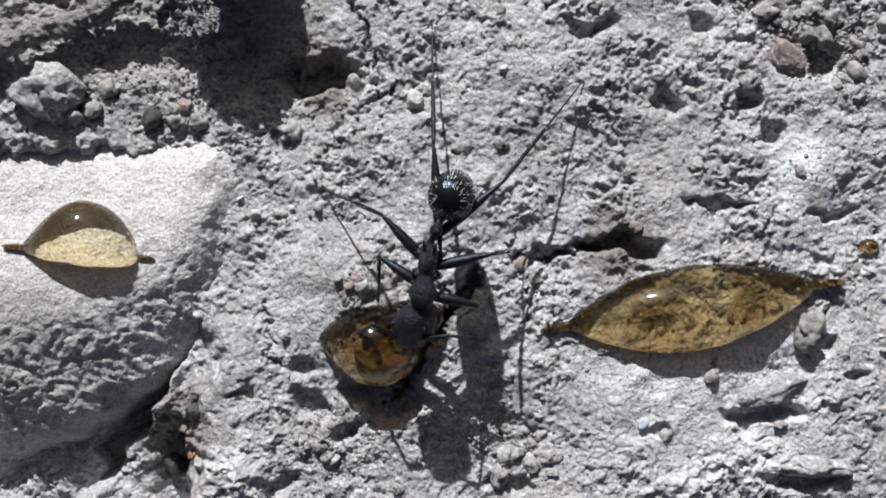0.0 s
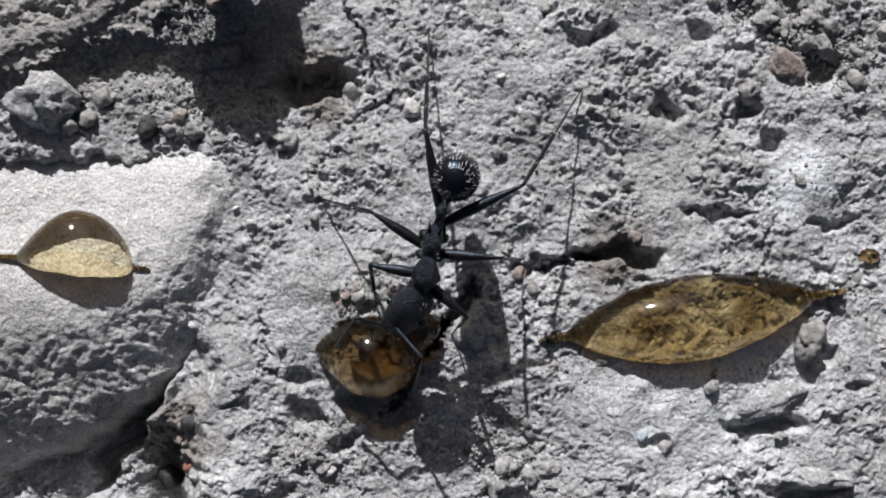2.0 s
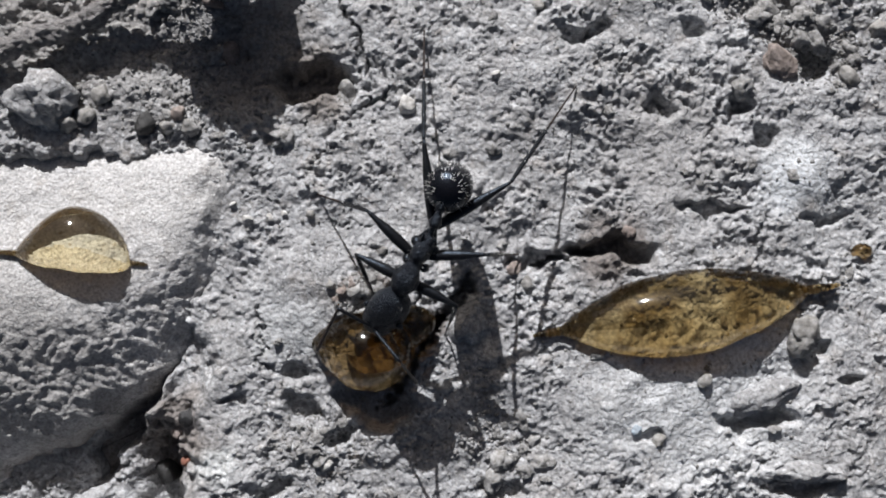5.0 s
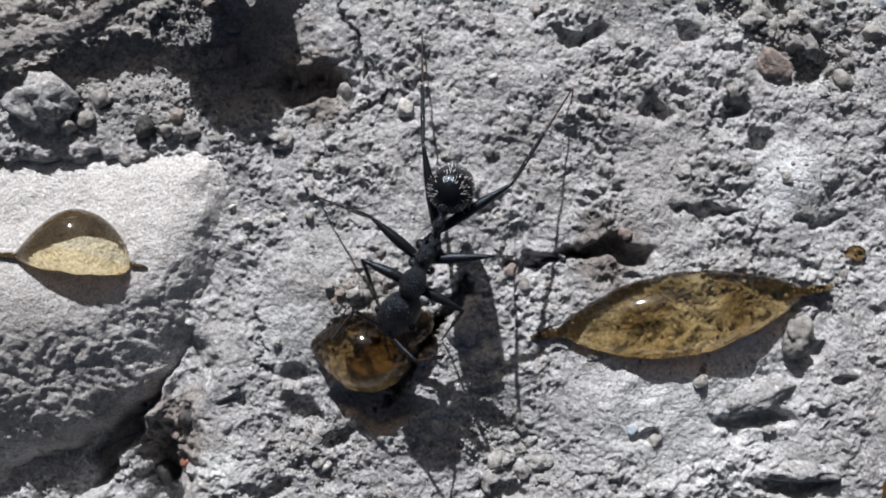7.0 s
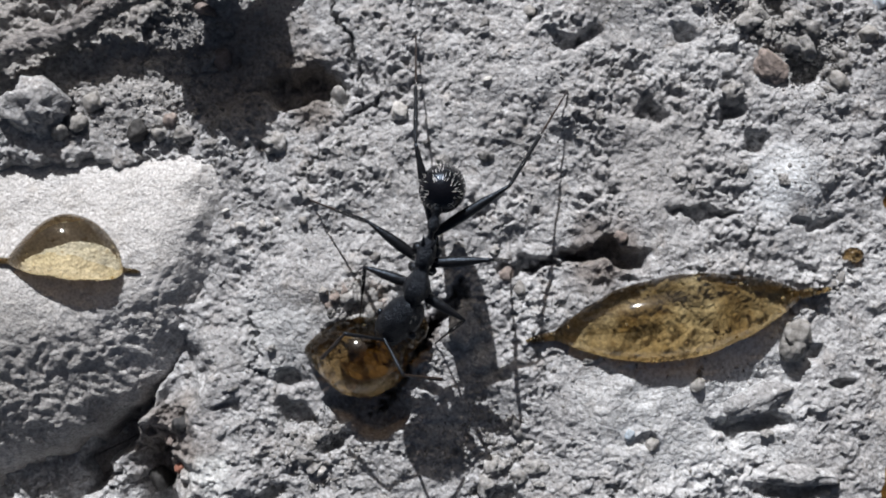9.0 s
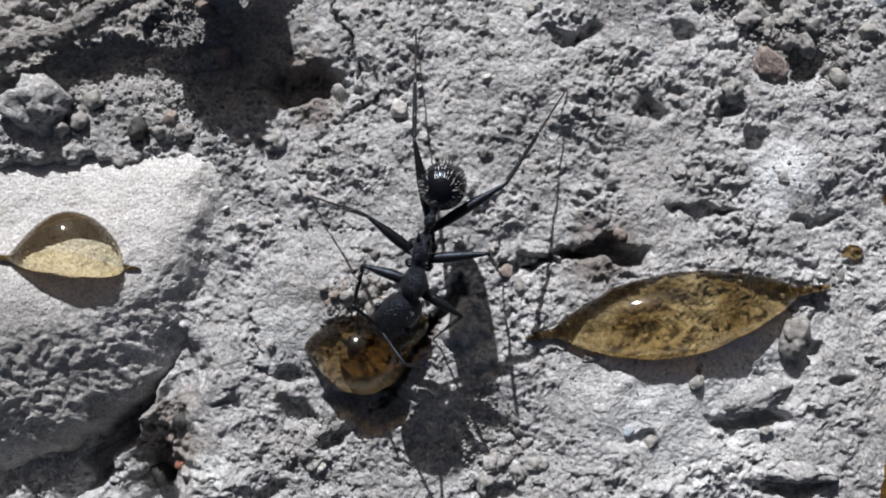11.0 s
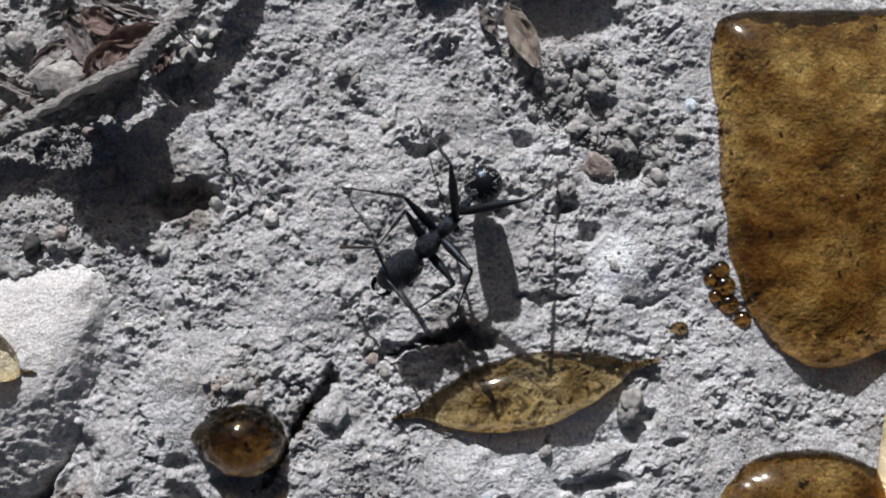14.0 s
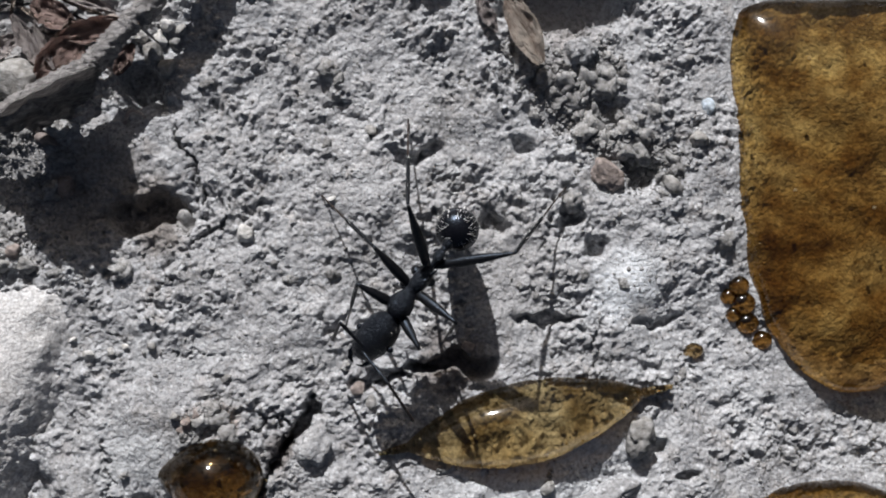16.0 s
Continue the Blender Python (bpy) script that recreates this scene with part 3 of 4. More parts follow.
def build_honey():
    honey_drop(-21.6, 0.15, -14.1, -0.5, 2.4, 0.4, 1.5, (0.08, 0.75), 0.2, 0.95, HONEY_PALE,
               "clear golden honey drop with drawn-out tips on the pale slab", 1, (0.95, 0.55), lean=8.0, flank=0.18)
    honey_drop(-6.6, -4.25, -0.8, -5.05, 1.75, 1.85, 2.4, (0.18, 0.9), 0.25, ground_at(-3.6, -4.8) - 0.2, HONEY_FEED,
               "brown honey drop, pointed at one end, on the soil", 2, (1.0, 0.5), flank=0.35)
    honey_drop(4.8, -4.05, 20.7, -1.6, 1.65, 1.85, 1.9, (-0.08, 0.80), 0.42, -0.75, HONEY_LEAF,
               "long leaf-shaped golden honey drop lying on the soil", 3, (0.95, 0.85), tilt=6.0, flank=0.25)
    honey_drop(21.6, 0.1, 22.8, 0.15, 0.38, 0.38, 0.5, (0.0, 0.95), 0.05, ground_at(22.2, 0.15) - 0.1, HONEY_FEED,
               "tiny round honey bead on the soil", 4, (0.5, 0.5), (24, 20))
    honey_pool(34.4, 9.2, [(180, 9.1), (216.9, 11.2), (289, 10.6), (0, 9.0), (90, 10.1)], 3.2, -3.3, HONEY_DEEP,
               "broad dark amber honey pool spread over the soil", 9.0, 3)
    honey_pool(29.3, -11.9, [(180, 6.3), (0, 6.3), (90, 4.4), (270, 4.4)], 2.6, -3.4, HONEY_DEEP, "large domed amber honey puddle on the soil", 2.1, 8)
    # Small beads at the pool's edge, soaking into the grit.
    for k, (x, y, r) in enumerate([(25.1, 3.5, 0.6), (24.5, 2.9, 0.5), (25.3, 2.5, 0.75), (24.7, 1.9, 0.45), (25.5, 1.4, 0.7), (26.3, 0.4, 0.6)]):
        honey_drop(x - r, y, x + r, y + 0.1, 0.8 * r, 0.75 * r, 0.7 * r, (0.0, 0.95), 0.06, ground_at(x, y) - 0.05, HONEY_DEEP,
                   "small dark honey bead soaking into grit beside the pool", 20 + k, (0.5, 0.6), (28, 24))


def build_swell():
    """The honey that the ant draws up round its mouth; it sinks back when the ant lets go."""
    drop = [o for o in scene.objects if o.name == "honey_drop.001"][0]
    bm = bmesh.new()
    bmesh.ops.create_icosphere(bm, subdivisions=5, radius=1)
    for v in bm.verts:
        p = v.co.copy()
        wave = 1 + 0.05 * noise.noise(p * 1.6 + Vector((4, 2, 7)))
        v.co = Vector((p.x * 2.1 * (1 - 0.22 * p.y), p.y * 1.25, max(p.z, -0.3) * 1.3)) * wave * MM
    return sun_split_skins(part("swell", bm, HONEY_FEED[0], drop), HONEY_FEED, 0.3)


def build_bubbles():
    """Small bubbles and glints standing in the honey: a bead of its own on each drop or pool."""
    draw = random.Random(15)
    for ob in [o for o in scene.objects if o.name.startswith("honey_pool") or o.name.startswith("honey_drop")]:
        body = ob.children[0]
        spots = [p for p in body.data.polygons if p.normal.z > 0.35]
        wide = max(body.dimensions)
        for _ in range(26 if wide > 14 * MM else 9 if wide > 4 * MM else 0):
            face = draw.choice(spots)
            r = draw.choice((0.05, 0.07, 0.1)) * (1.3 if wide > 14 * MM else 0.8)
            bm = bmesh.new()
            bmesh.ops.create_icosphere(bm, subdivisions=2, radius=r * MM, matrix=Matrix.Translation(face.center - face.normal * 0.3 * r * MM))
            part("bubble", bm, BUBBLE, ob)


build_honey()
build_bubbles()
SWELL = build_swell()


# ---- twig, litter, pebbles ----
def build_twig():
    at = thing("twig", -14, 12, 0, "weathered grey bark twig lying over the soil", "twig")
    path, radii = [], []
    way = [(-34, 6.4, 0.5), (-27, 8.4, 0.7), (-21.6, 10.0, 0.9), (-17.1, 11.4, 1.2), (-12.8, 13.3, 2.2), (-8.3, 15.8, 2.2), (-5.3, 18.7, 2.0), (-2.0, 23.2, 2.2)]
    for k in range(400):
        s = k / 399
        p = Vector([np.interp(s * 7, range(8), [w[n] for w in way]) for n in range(3)]) - Vector((-14, 12, 0))
        p += Vector((0.3 * noise.noise((s * 9, 1, 0)), 0.4 * noise.noise((s * 9, 5, 0)), 0.3 * noise.noise((s * 9, 9, 0))))
        path.append(p)
        radii.append(0.52 + 0.09 * noise.noise((s * 22, 0, 3)) + 0.05 * noise.noise((s * 61, 0, 3)))
    stem = tube(path, radii, 36, 0.32, 2)
    stem.normal_update()
    for v in stem.verts:
        v.co += v.normal * MM * (0.10 * noise.noise(v.co * 2600) + 0.07 * noise.noise(v.co * 6200))
    part("stem", stem, BARK, at)
    for k, (s, up, out) in enumerate([(250, 0.5, 1.3), (287, 1.0, 0.4), (327, -0.3, 1.4), (200, 0.6, -0.9)]):
        foot = path[s]
        part("fibre", tube([foot + Vector((out * q, -abs(out) * q * 0.9, 0.3 + up * q - 0.9 * q * q)) for q in (0, 0.25, 0.5, 0.75, 1.0)], [0.09, 0.08, 0.06, 0.05, 0.02], 7), BARK, at)
    return at


build_twig()


def build_pebbles():
    kinds = {"grey": (PEBBLE_GREY, "rough grey pebble on the soil"), "pale": (PEBBLE_PALE, "small whitish pebble on the soil"),
             "tan": (PEBBLE_TAN, "rounded tan pebble on the soil"), "red": (PEBBLE_RED, "small reddish-brown pebble on the soil"),
             "lump": (SOIL, "rough grey lump of dry clay"), "dark": (PEBBLE_DARK, "small black pebble on the soil"), "blue": (PEBBLE_BLUE, "bluish-white pebble on the soil")}
    near = [("lump", -19.4, 7.7, 1.5), ("dark", -14.5, 6.6, 0.62), ("tan", -10.3, 10.1, 0.6), ("pale", -9.3, 1.75, 0.3), ("pale", -1.4, 7.4, 0.5),
            ("tan", 3.9, -0.8, 0.42), ("grey", 4.6, -1.5, 0.42), ("tan", 17.7, 9.8, 0.9), ("pale", -5.5, -10.5, 0.4), ("red", -12.9, -10.7, 0.35),
            ("tan", -13.3, -9.2, 0.36), ("grey", -17.4, 7.0, 0.6), ("grey", -16.6, 7.9, 0.55), ("tan", -12.8, 7.0, 0.42)]
    more = [("grey", -12.2, 6.3, 0.45), ("grey", -13.3, 6.4, 0.4), ("dark", -12.6, -8.3, 0.5), ("grey", 18.6, -4.1, 1.0), ("grey", 21.3, 9.2, 0.55),
            ("grey", 22.8, 11.6, 0.5), ("blue", 8.4, 20.7, 1.2), ("blue", 10.0, -8.8, 0.3), ("dark", -14.4, -11.6, 0.8), ("grey", -18.3, 6.5, 0.5),
            ("grey", 11.2, -9.4, 0.4), ("blue", 23.7, 13.4, 0.5), ("tan", -11.0, 12.6, 0.5), ("grey", -2.6, 0.2, 0.35), ("grey", 13.4, -6.3, 0.4)]
    more += [("grey", -13.2, 15.9, 1.0), ("grey", -9.7, 17.6, 0.6), ("grey", -5.6, 16.8, 0.7), ("pale", -6.2, 17.6, 0.4), ("grey", -14.6, 17.4, 0.9), ("tan", -7.6, 18.4, 0.45), ("grey", -4.9, 16.0, 0.5)]
    more += [("tan", -4.6, -1.8, 0.28), ("tan", -4.1, -1.5, 0.22), ("grey", -5.1, -1.5, 0.25), ("tan", -4.9, -2.2, 0.2), ("pale", -8.2, 1.8, 0.22), ("pale", -7.5, 2.0, 0.2), ("grey", -6.2, 2.0, 0.26),
             ("pale", -10.0, 2.5, 0.2), ("pale", -5.2, 17.4, 0.5), ("grey", -4.5, 17.2, 0.4), ("pale", -4.9, 18.1, 0.4), ("grey", -4.2, 17.9, 0.35), ("grey", 5.2, 12.5, 0.35), ("tan", 9.7, 1.1, 0.35), ("pale", 3.0, 8.9, 0.25)]
    for k, (kind, x, y, r) in enumerate(near + more):
        material, label = kinds[kind]
        ob = part("pebble", rock(r, k + 1, (1.05, 0.9, 0.85), 0.45 if kind == "lump" else 0.45, 4 if r > 0.8 else 3, 1.6 if kind == "lump" else 1.1, 2 if kind == "lump" else 8), material)
        ob.matrix_world = pose(x * MM, y * MM, (top_at(x, y) + 0.2 * r) * MM, 0, 0, 47 * k)
        tagged(ob, label, "pebble", "pebbles on the soil")


build_pebbles()


def build_litter():
    """Dry leaf scraps and bark under and beside the twig, an added shadow-casting flake, a bleached chip, and an unseen
    rock beyond.
    """
    def scrap(x, y, z, long, wide, curl, turn, tip, seed, material, name, label, category):
        bm = bmesh.new()
        nu, nv = 22, 12
        grid = []
        for i in range(nu + 1):
            u = i / nu * 2 - 1
            w = wide * (1 - 0.75 * u * u) * (1 + 0.25 * noise.noise((u * 5, seed, 0)))
            row = []
            for j in range(nv + 1):
                v = j / nv * 2 - 1
                a = v * curl
                row.append(bm.verts.new(Vector((u * long, w * math.sin(a) / max(curl, .01), w * (1 - math.cos(a)) / max(curl, .01) + 0.25 * noise.noise((u * 3, v * 3, seed)))) * MM))
            grid.append(row)
        for a, b in zip(grid, grid[1:]):
            for j in range(nv):
                bm.faces.new((a[j], a[j + 1], b[j + 1], b[j]))
        bmesh.ops.solidify(bm, geom=bm.faces[:], thickness=0.12 * MM)
        ob = part(name, bm, material)
        ob.matrix_world = pose(x * MM, y * MM, z * MM, tip, 0, turn)
        return tagged(ob, label, category)

    # Upright flake, added to cast the broad shadow below the twig.
    scrap(-10.4, 14.2, 3.0, 3.0, 2.7, 0.5, 26, 86, 0, BARK, "bark_flake", "added upright flake that casts the shadow below the twig", "bark flake")
    for k, (x, y, z, long, wide, curl, turn, tip) in enumerate([
            (-9.9, 16.3, 1.2, 1.5, 1.0, 0.7, 40, 12), (-8.2, 17.7, 1.3, 1.7, 0.7, 0.9, 12, 18), (-10.2, 18.6, 0.9, 1.2, 0.8, 0.8, -30, 8), (-6.9, 16.3, 0.7, 0.9, 0.5, 1.0, 60, 10)]):
        scrap(x, y, z, long, wide, curl, turn, tip, 20 + k, DRY_LEAF, "leaf_scrap", "curled pinkish-brown dry leaf scrap in the litter", "leaf litter")
    for k, (x, y, z, long, wide, curl, turn, tip) in enumerate([
            (-8.9, 19.3, 1.3, 1.9, 0.45, 1.1, -24, 0), (-11.4, 17.2, 1.0, 1.6, 0.55, 1.0, -62, 6), (-10.7, 19.9, 1.0, 2.2, 0.4, 1.2, -14, 4), (-12.9, 16.9, 0.8, 1.4, 0.6, 0.9, 35, 0),
            (-13.6, 14.6, 0.5, 1.2, 0.3, 1.0, 15, -6), (-15.5, 15.5, 0.5, 1.8, 0.4, 1.0, -30, 5), (-18.0, 14.0, 0.5, 1.6, 0.5, 1.2, 10, 0), (-10.6, 17.0, 1.3, 1.3, 0.3, 1.2, -70, 10)]):
        scrap(x, y, z, long, wide, curl, turn, tip, 40 + k, SPLINTER, "bark_strip", "bleached grey strip of bark in the litter", "bark strip")
    draw = random.Random(58)
    for k in range(18):
        x = draw.uniform(-17, -7)
        y = draw.uniform(0.62 * (x + 7) + 17.0, 21.5)
        scrap(x, y, draw.uniform(0.3, 1.1), draw.uniform(0.6, 1.4), draw.uniform(0.12, 0.3), draw.uniform(0.6, 1.5), draw.uniform(-60, 80), draw.uniform(-12, 12),
              100 + k, (SPLINTER, CHIP, SPLINTER, BARK)[k % 4], "splinter", "thin dry splinter of bark in the litter", "splinter")
    fibre = part("fibre", tube([(1.1 * (q - 0.5), 0.45 * math.sin(3.1 * q), 0.5 * math.sin(3.1 * q)) for q in np.linspace(0, 1, 12)], [0.09] * 11 + [0.03], 8), SPLINTER)
    fibre.matrix_world = pose(-6.6 * MM, 13.3 * MM, (ground_at(-6.6, 13.3) + 0.1) * MM, 0, 0, 12)
    tagged(fibre, "curved pale plant fibre on the soil", "fibre")
    flat_stone = part("pebble", rock(1.35, 91, (1.25, 0.85, 0.6), 0.4, 4, 1.0, 9), PEBBLE_GREY)
    flat_stone.matrix_world = pose(-12.4 * MM, 15.4 * MM, (ground_at(-12.4, 15.4) + 0.5) * MM, 0, 0, -12)
    tagged(flat_stone, "flat grey stone beside the twig", "pebble")
    scrap(13.3, 17.4, 0.0, 2.0, 0.85, 0.7, -66, 8, 7, CHIP, "bark_chip", "bleached tan bark chip stuck in crumbs", "bark chip")
    scrap(11.4, 18.3, -0.2, 1.1, 0.45, 0.9, -64, 0, 9, SPLINTER, "bark_chip", "narrow grey bark chip among the crumbs", "bark chip")
    # An unseen rock, added beyond the view to shade the far soil.
    for k, (x, y, r, tall) in enumerate([(14.6, 27.0, 4.6, 1.1)]):
        ob = part("rock", rock(r, 40 + k, (1, 0.8, tall), 0.25, 4), PEBBLE_GREY)
        ob.matrix_world = pose(x * MM, y * MM, (ground_at(x, y) + 0.3 * r) * MM, 0, 0, 20 * k)
        tagged(ob, "unseen grey rock added to shade the far soil", "rock")
    # Clods and plates bedded in the soil.
    for k, (x, y, r, form, turn, stuff, label) in enumerate([
            (16.3, -7.3, 1.0, (2.5, 0.9, 0.5), 14, SOIL, "long grey clod of clay bedded in the soil"), (18.7, -11.1, 1.0, (2.6, 0.5, 0.6), -3, SOIL, "flat grey clay flake bedded in the soil"),
            (16.4, 16.4, 1.0, (1.3, 0.8, 0.7), 10, SOIL, "rough grey clod of clay bedded in the soil"),
            (1.6, -3.4, 1.0, (1.4, 1.0, 0.5), 50, SOIL, "rough grey clod of clay bedded in the soil")]):
        ob = part("clod", rock(r, 80 + k, form, 0.55, 4, 1.2), stuff)
        ob.matrix_world = pose(x * MM, y * MM, (ground_at(x, y) + 0.1) * MM, 0, 0, turn)
        tagged(ob, label, "clod")
    stick = part("wooden_stick", tube([(0, -26 + 2.2 * k, 0.02 * math.sin(k)) for k in range(20)], [1.0] * 20, 24, 0.04), STICK)
    stick.matrix_world = pose(34.9 * MM, -8.0 * MM, -2.2 * MM, 2.0, 0, -11.5)
    tagged(stick, "pale round wooden stick lying on the soil", "stick")


build_litter()


# ---- the ant ----
ANT = thing("ant", 0, 0, 0, "black long-legged ant with raised round gaster", "ant")


def shell_hairs(rings, count, length, seed, base):
    """Short stiff hairs standing on a body of revolution along -y: rings of (y, radius)."""
    bm = bmesh.new()
    draw = random.Random(seed)
    for _ in range(count):
        k = draw.randrange(len(rings) - 1)
        s = draw.random()
        y = rings[k][0] * (1 - s) + rings[k + 1][0] * s
        r = rings[k][1] * (1 - s) + rings[k + 1][1] * s
        a = draw.uniform(0, 2 * math.pi)
        out = Vector((math.cos(a), -0.35, math.sin(a))).normalized()
        foot = Vector((r * math.cos(a), y, r * math.sin(a)))
        side = out.orthogonal().normalized()
        over = out.cross(side)
        tip = bm.verts.new((foot + out * length * draw.uniform(0.6, 1.2)) * MM)
        ring = [bm.verts.new((foot + (side * math.cos(c) + over * math.sin(c)) * base - out * 0.03) * MM) for c in (0, 2.1, 4.2)]
        for m in range(3):
            bm.faces.new((ring[m], ring[(m + 1) % 3], tip))
    return bm


def profile(rows, sides=24, squash=1.0, wobble=0.0):
    """A body of revolution along y: rows of (y, z, radius)."""
    return tube([(0, y, z) for y, z, _ in rows], [r for _, _, r in rows], sides, wobble, 3, squash)


def build_body():
    part("mesosoma", profile([(1.5, -.1, .2), (1.42, -.05, .36), (1.25, .05, .5), (1.0, .14, .63), (.7, .16, .65), (.42, .08, .54), (.18, -.02, .38), (-.05, -.08, .32), (-.2, -.04, .37),
                              (-.4, 0, .43), (-.75, .02, .45), (-1.05, -.03, .42), (-1.3, -.12, .32), (-1.45, -.2, .2), (-1.52, -.22, .08)], 28, .92, .12), SHELL, ANT)
    for side in (-1, 1):
        part("spine", tube([(.22 * side, -1.1, .25), (.26 * side, -1.35, .4), (.3 * side, -1.6, .52)], [.1, .07, .015], 8), SHELL, ANT)
        for y, r in ((1.0, .24), (.05, .22), (-.85, .25)):
            part("coxa", tube([(.3 * side, y, -.2), (.42 * side, y - .04, -.42), (.5 * side, y - .08, -.62), (.52 * side, y - .1, -.72)], [.12, r, r * .85, .12], 12), LIMB, ANT)


part("body_hair", shell_hairs([(-1.2, .5), (-.6, .6), (0, .45), (.6, .46), (1.2, .34)], 46, .2, 8, .008), HAIR, ANT).matrix_basis = Matrix.Diagonal((1, -1, .92, 1))


build_body()
HEAD = part("head", profile([(-.08, 0, .12), (.02, 0, .38), (.18, .02, .66), (.5, .03, .9), (.95, .03, 1.02), (1.45, 0, 1.03), (1.9, -.02, .95), (2.25, -.06, .8), (2.5, -.1, .6), (2.62, -.14, .35)],
                            30, .78, .03), SHELL, ANT)


def build_face():
    for side in (-1, 1):
        part("mandible", tube([(.42 * side, 2.4, -.2), (.5 * side, 2.75, -.24), (.38 * side, 3.05, -.28), (.1 * side, 3.2, -.3)], [.2, .2, .14, .05], 10, squash=.55), SHINE, HEAD)
        eye = bmesh.new()
        bmesh.ops.create_icosphere(eye, subdivisions=3, radius=0.17 * MM, matrix=pose(.9 * side * MM, 1.35 * MM, .34 * MM))
        part("eye", eye, SHINE, HEAD)
    part("head_hair", shell_hairs([(.1, .62), (-.4, .85), (-1.0, 1.0), (-1.6, 1.0), (-2.3, .8)], 40, .2, 5, .008), HAIR, HEAD).matrix_basis = Matrix.Diagonal((1, -1, .78, 1))


build_face()
WAIST = part("waist", profile([(.1, 0, .1), (-.1, 0, .13), (-.35, .03, .14), (-.52, .12, .26), (-.68, .15, .3), (-.9, .08, .2), (-1.08, .03, .15),
                               (-1.3, .06, .27), (-1.5, .1, .36), (-1.72, .06, .3), (-1.92, .03, .2)], 18), SHELL, ANT)


def build_gaster():
    rows = [(.6, 0, .05), (.58, 0, .25), (.5, 0, .52), (.34, 0, .76), (.08, 0, .94), (-.3, 0, 1.04), (-.8, 0, 1.07), (-1.4, 0, 1.05), (-2.1, 0, 1.0), (-2.9, 0, .9), (-3.5, 0, .68), (-3.9, 0, .42), (-4.12, 0, .18), (-4.2, 0, .04)]
    at = pose(0, -2.2 * MM, .1 * MM, 84) @ Matrix.Diagonal((1.0, .94, 1.0, 1))
    part("gaster", profile(rows, 32), SHINE, WAIST).matrix_basis = at
    for y in (-.1, -1.5):
        r = 1.0 if y > -1 else .985
        part("gaster_seam", profile([(y + .06, 0, r - .02), (y, 0, r + .012), (y - .05, 0, r - .03)], 32), LIMB, WAIST).matrix_basis = at
    part("gaster_hair", shell_hairs([(y, r) for y, _, r in rows[2:9]], 170, .2, 9, .013), HAIR, WAIST, "short pale bristles").matrix_basis = at


build_gaster()

# The legs: hip in the body's space, lengths of thigh and lower leg (mm).
LEGS = {"HL": (-.52, -.95, -.7, 5.0, 8.0), "HR": (.52, -.95, -.7, 5.0, 8.0), "ML": (-.52, -.05, -.7, 3.7, 5.6),
        "MR": (.52, -.05, -.7, 3.7, 5.6), "FL": (-.52, .9, -.7, 3.1, 4.8), "FR": (.52, .9, -.7, 3.1, 4.8)}


def build_leg(long, low):
    femur = part("femur", tube([(0, long * s, 0.06 * math.sin(3 * s)) for s in (0, .06, .15, .3, .5, .7, .85, .95, 1.0)],
                               [.07, .085, .14, .23, .265, .225, .14, .1, .07], 12), LIMB, ANT)
    tib = low * .52
    tibia = part("tibia", tube([(0, tib * s, -0.05 * math.sin(3 * s)) for s in (0, .05, .2, .5, .8, .95, 1.0)], [.07, .09, .105, .11, .1, .085, .05], 10), LIMB, ANT)
    tarsus = tube([(0, tib + (low - tib) * s, -.12 * math.sin(3.1 * s)) for s in (0, .1, .38, .42, .6, .64, .78, .82, .93, .97, 1.0)],
                  [.05, .06, .055, .04, .05, .035, .05, .035, .045, .05, .02], 8)
    part("tarsus", tarsus, FOOT, tibia)
    part("leg_hair", shell_hairs([(-tib * s, .12) for s in (.1, .4, .7, 1.0)], 26, .16, int(long * 10), .008), HAIR, tibia).matrix_basis = Matrix.Diagonal((1, -1, 1, 1))
    return femur, tibia


LEG_PARTS = {name: build_leg(long, low) for name, (_, _, _, long, low) in LEGS.items()}


def build_feeler():
    scape = part("scape", tube([(0, 2.5 * s, .05 * math.sin(3 * s)) for s in (0, .05, .3, .7, .95, 1.0)], [.06, .08, .075, .085, .095, .06], 10), LIMB, ANT)
    whip = part("funiculus", tube([(0, 2.9 * k / 21, 0) for k in range(22)], [(.07 + .035 * k / 21) * (1.0 if k % 2 else .8) for k in range(21)] + [.03], 9), FOOT, ANT)
    return scape, whip


FEELER = {"L": build_feeler(), "R": build_feeler()}

# The body, by time: neck, rear joint, mouth and gaster over the ground (x, y of each, mm).
BODY_DRINKING = [
    (0, -1.03, -3.01, -0.5, 0.68, -1.87, -5.17, 0.36, 2.64),
    (0.5, -0.59, -1.52, -0.17, 1.37, -1.96, -4, 0.81, 3.71),
    (1, -0.29, -1.6, 0.05, 1.28, -1.75, -4.6, 0.63, 3.54),
    (1.5, -0.78, -1.56, 0.01, 1.46, -2.1, -3.76, 0.78, 3.66),
    (2, -0.75, -1.34, -0.17, 1.53, -2.38, -3.66, 0.8, 3.78),
    (2.5, -1.19, -1.89, -0.36, 1.11, -2.51, -4.41, 0.61, 3.16),
    (3, -1.23, -1.45, -0.3, 1.28, -2.65, -3.77, 0.92, 3.78),
    (3.5, -2.19, -2.9, -0.43, 0.38, -4, -4.46, 0.68, 2.53),
]
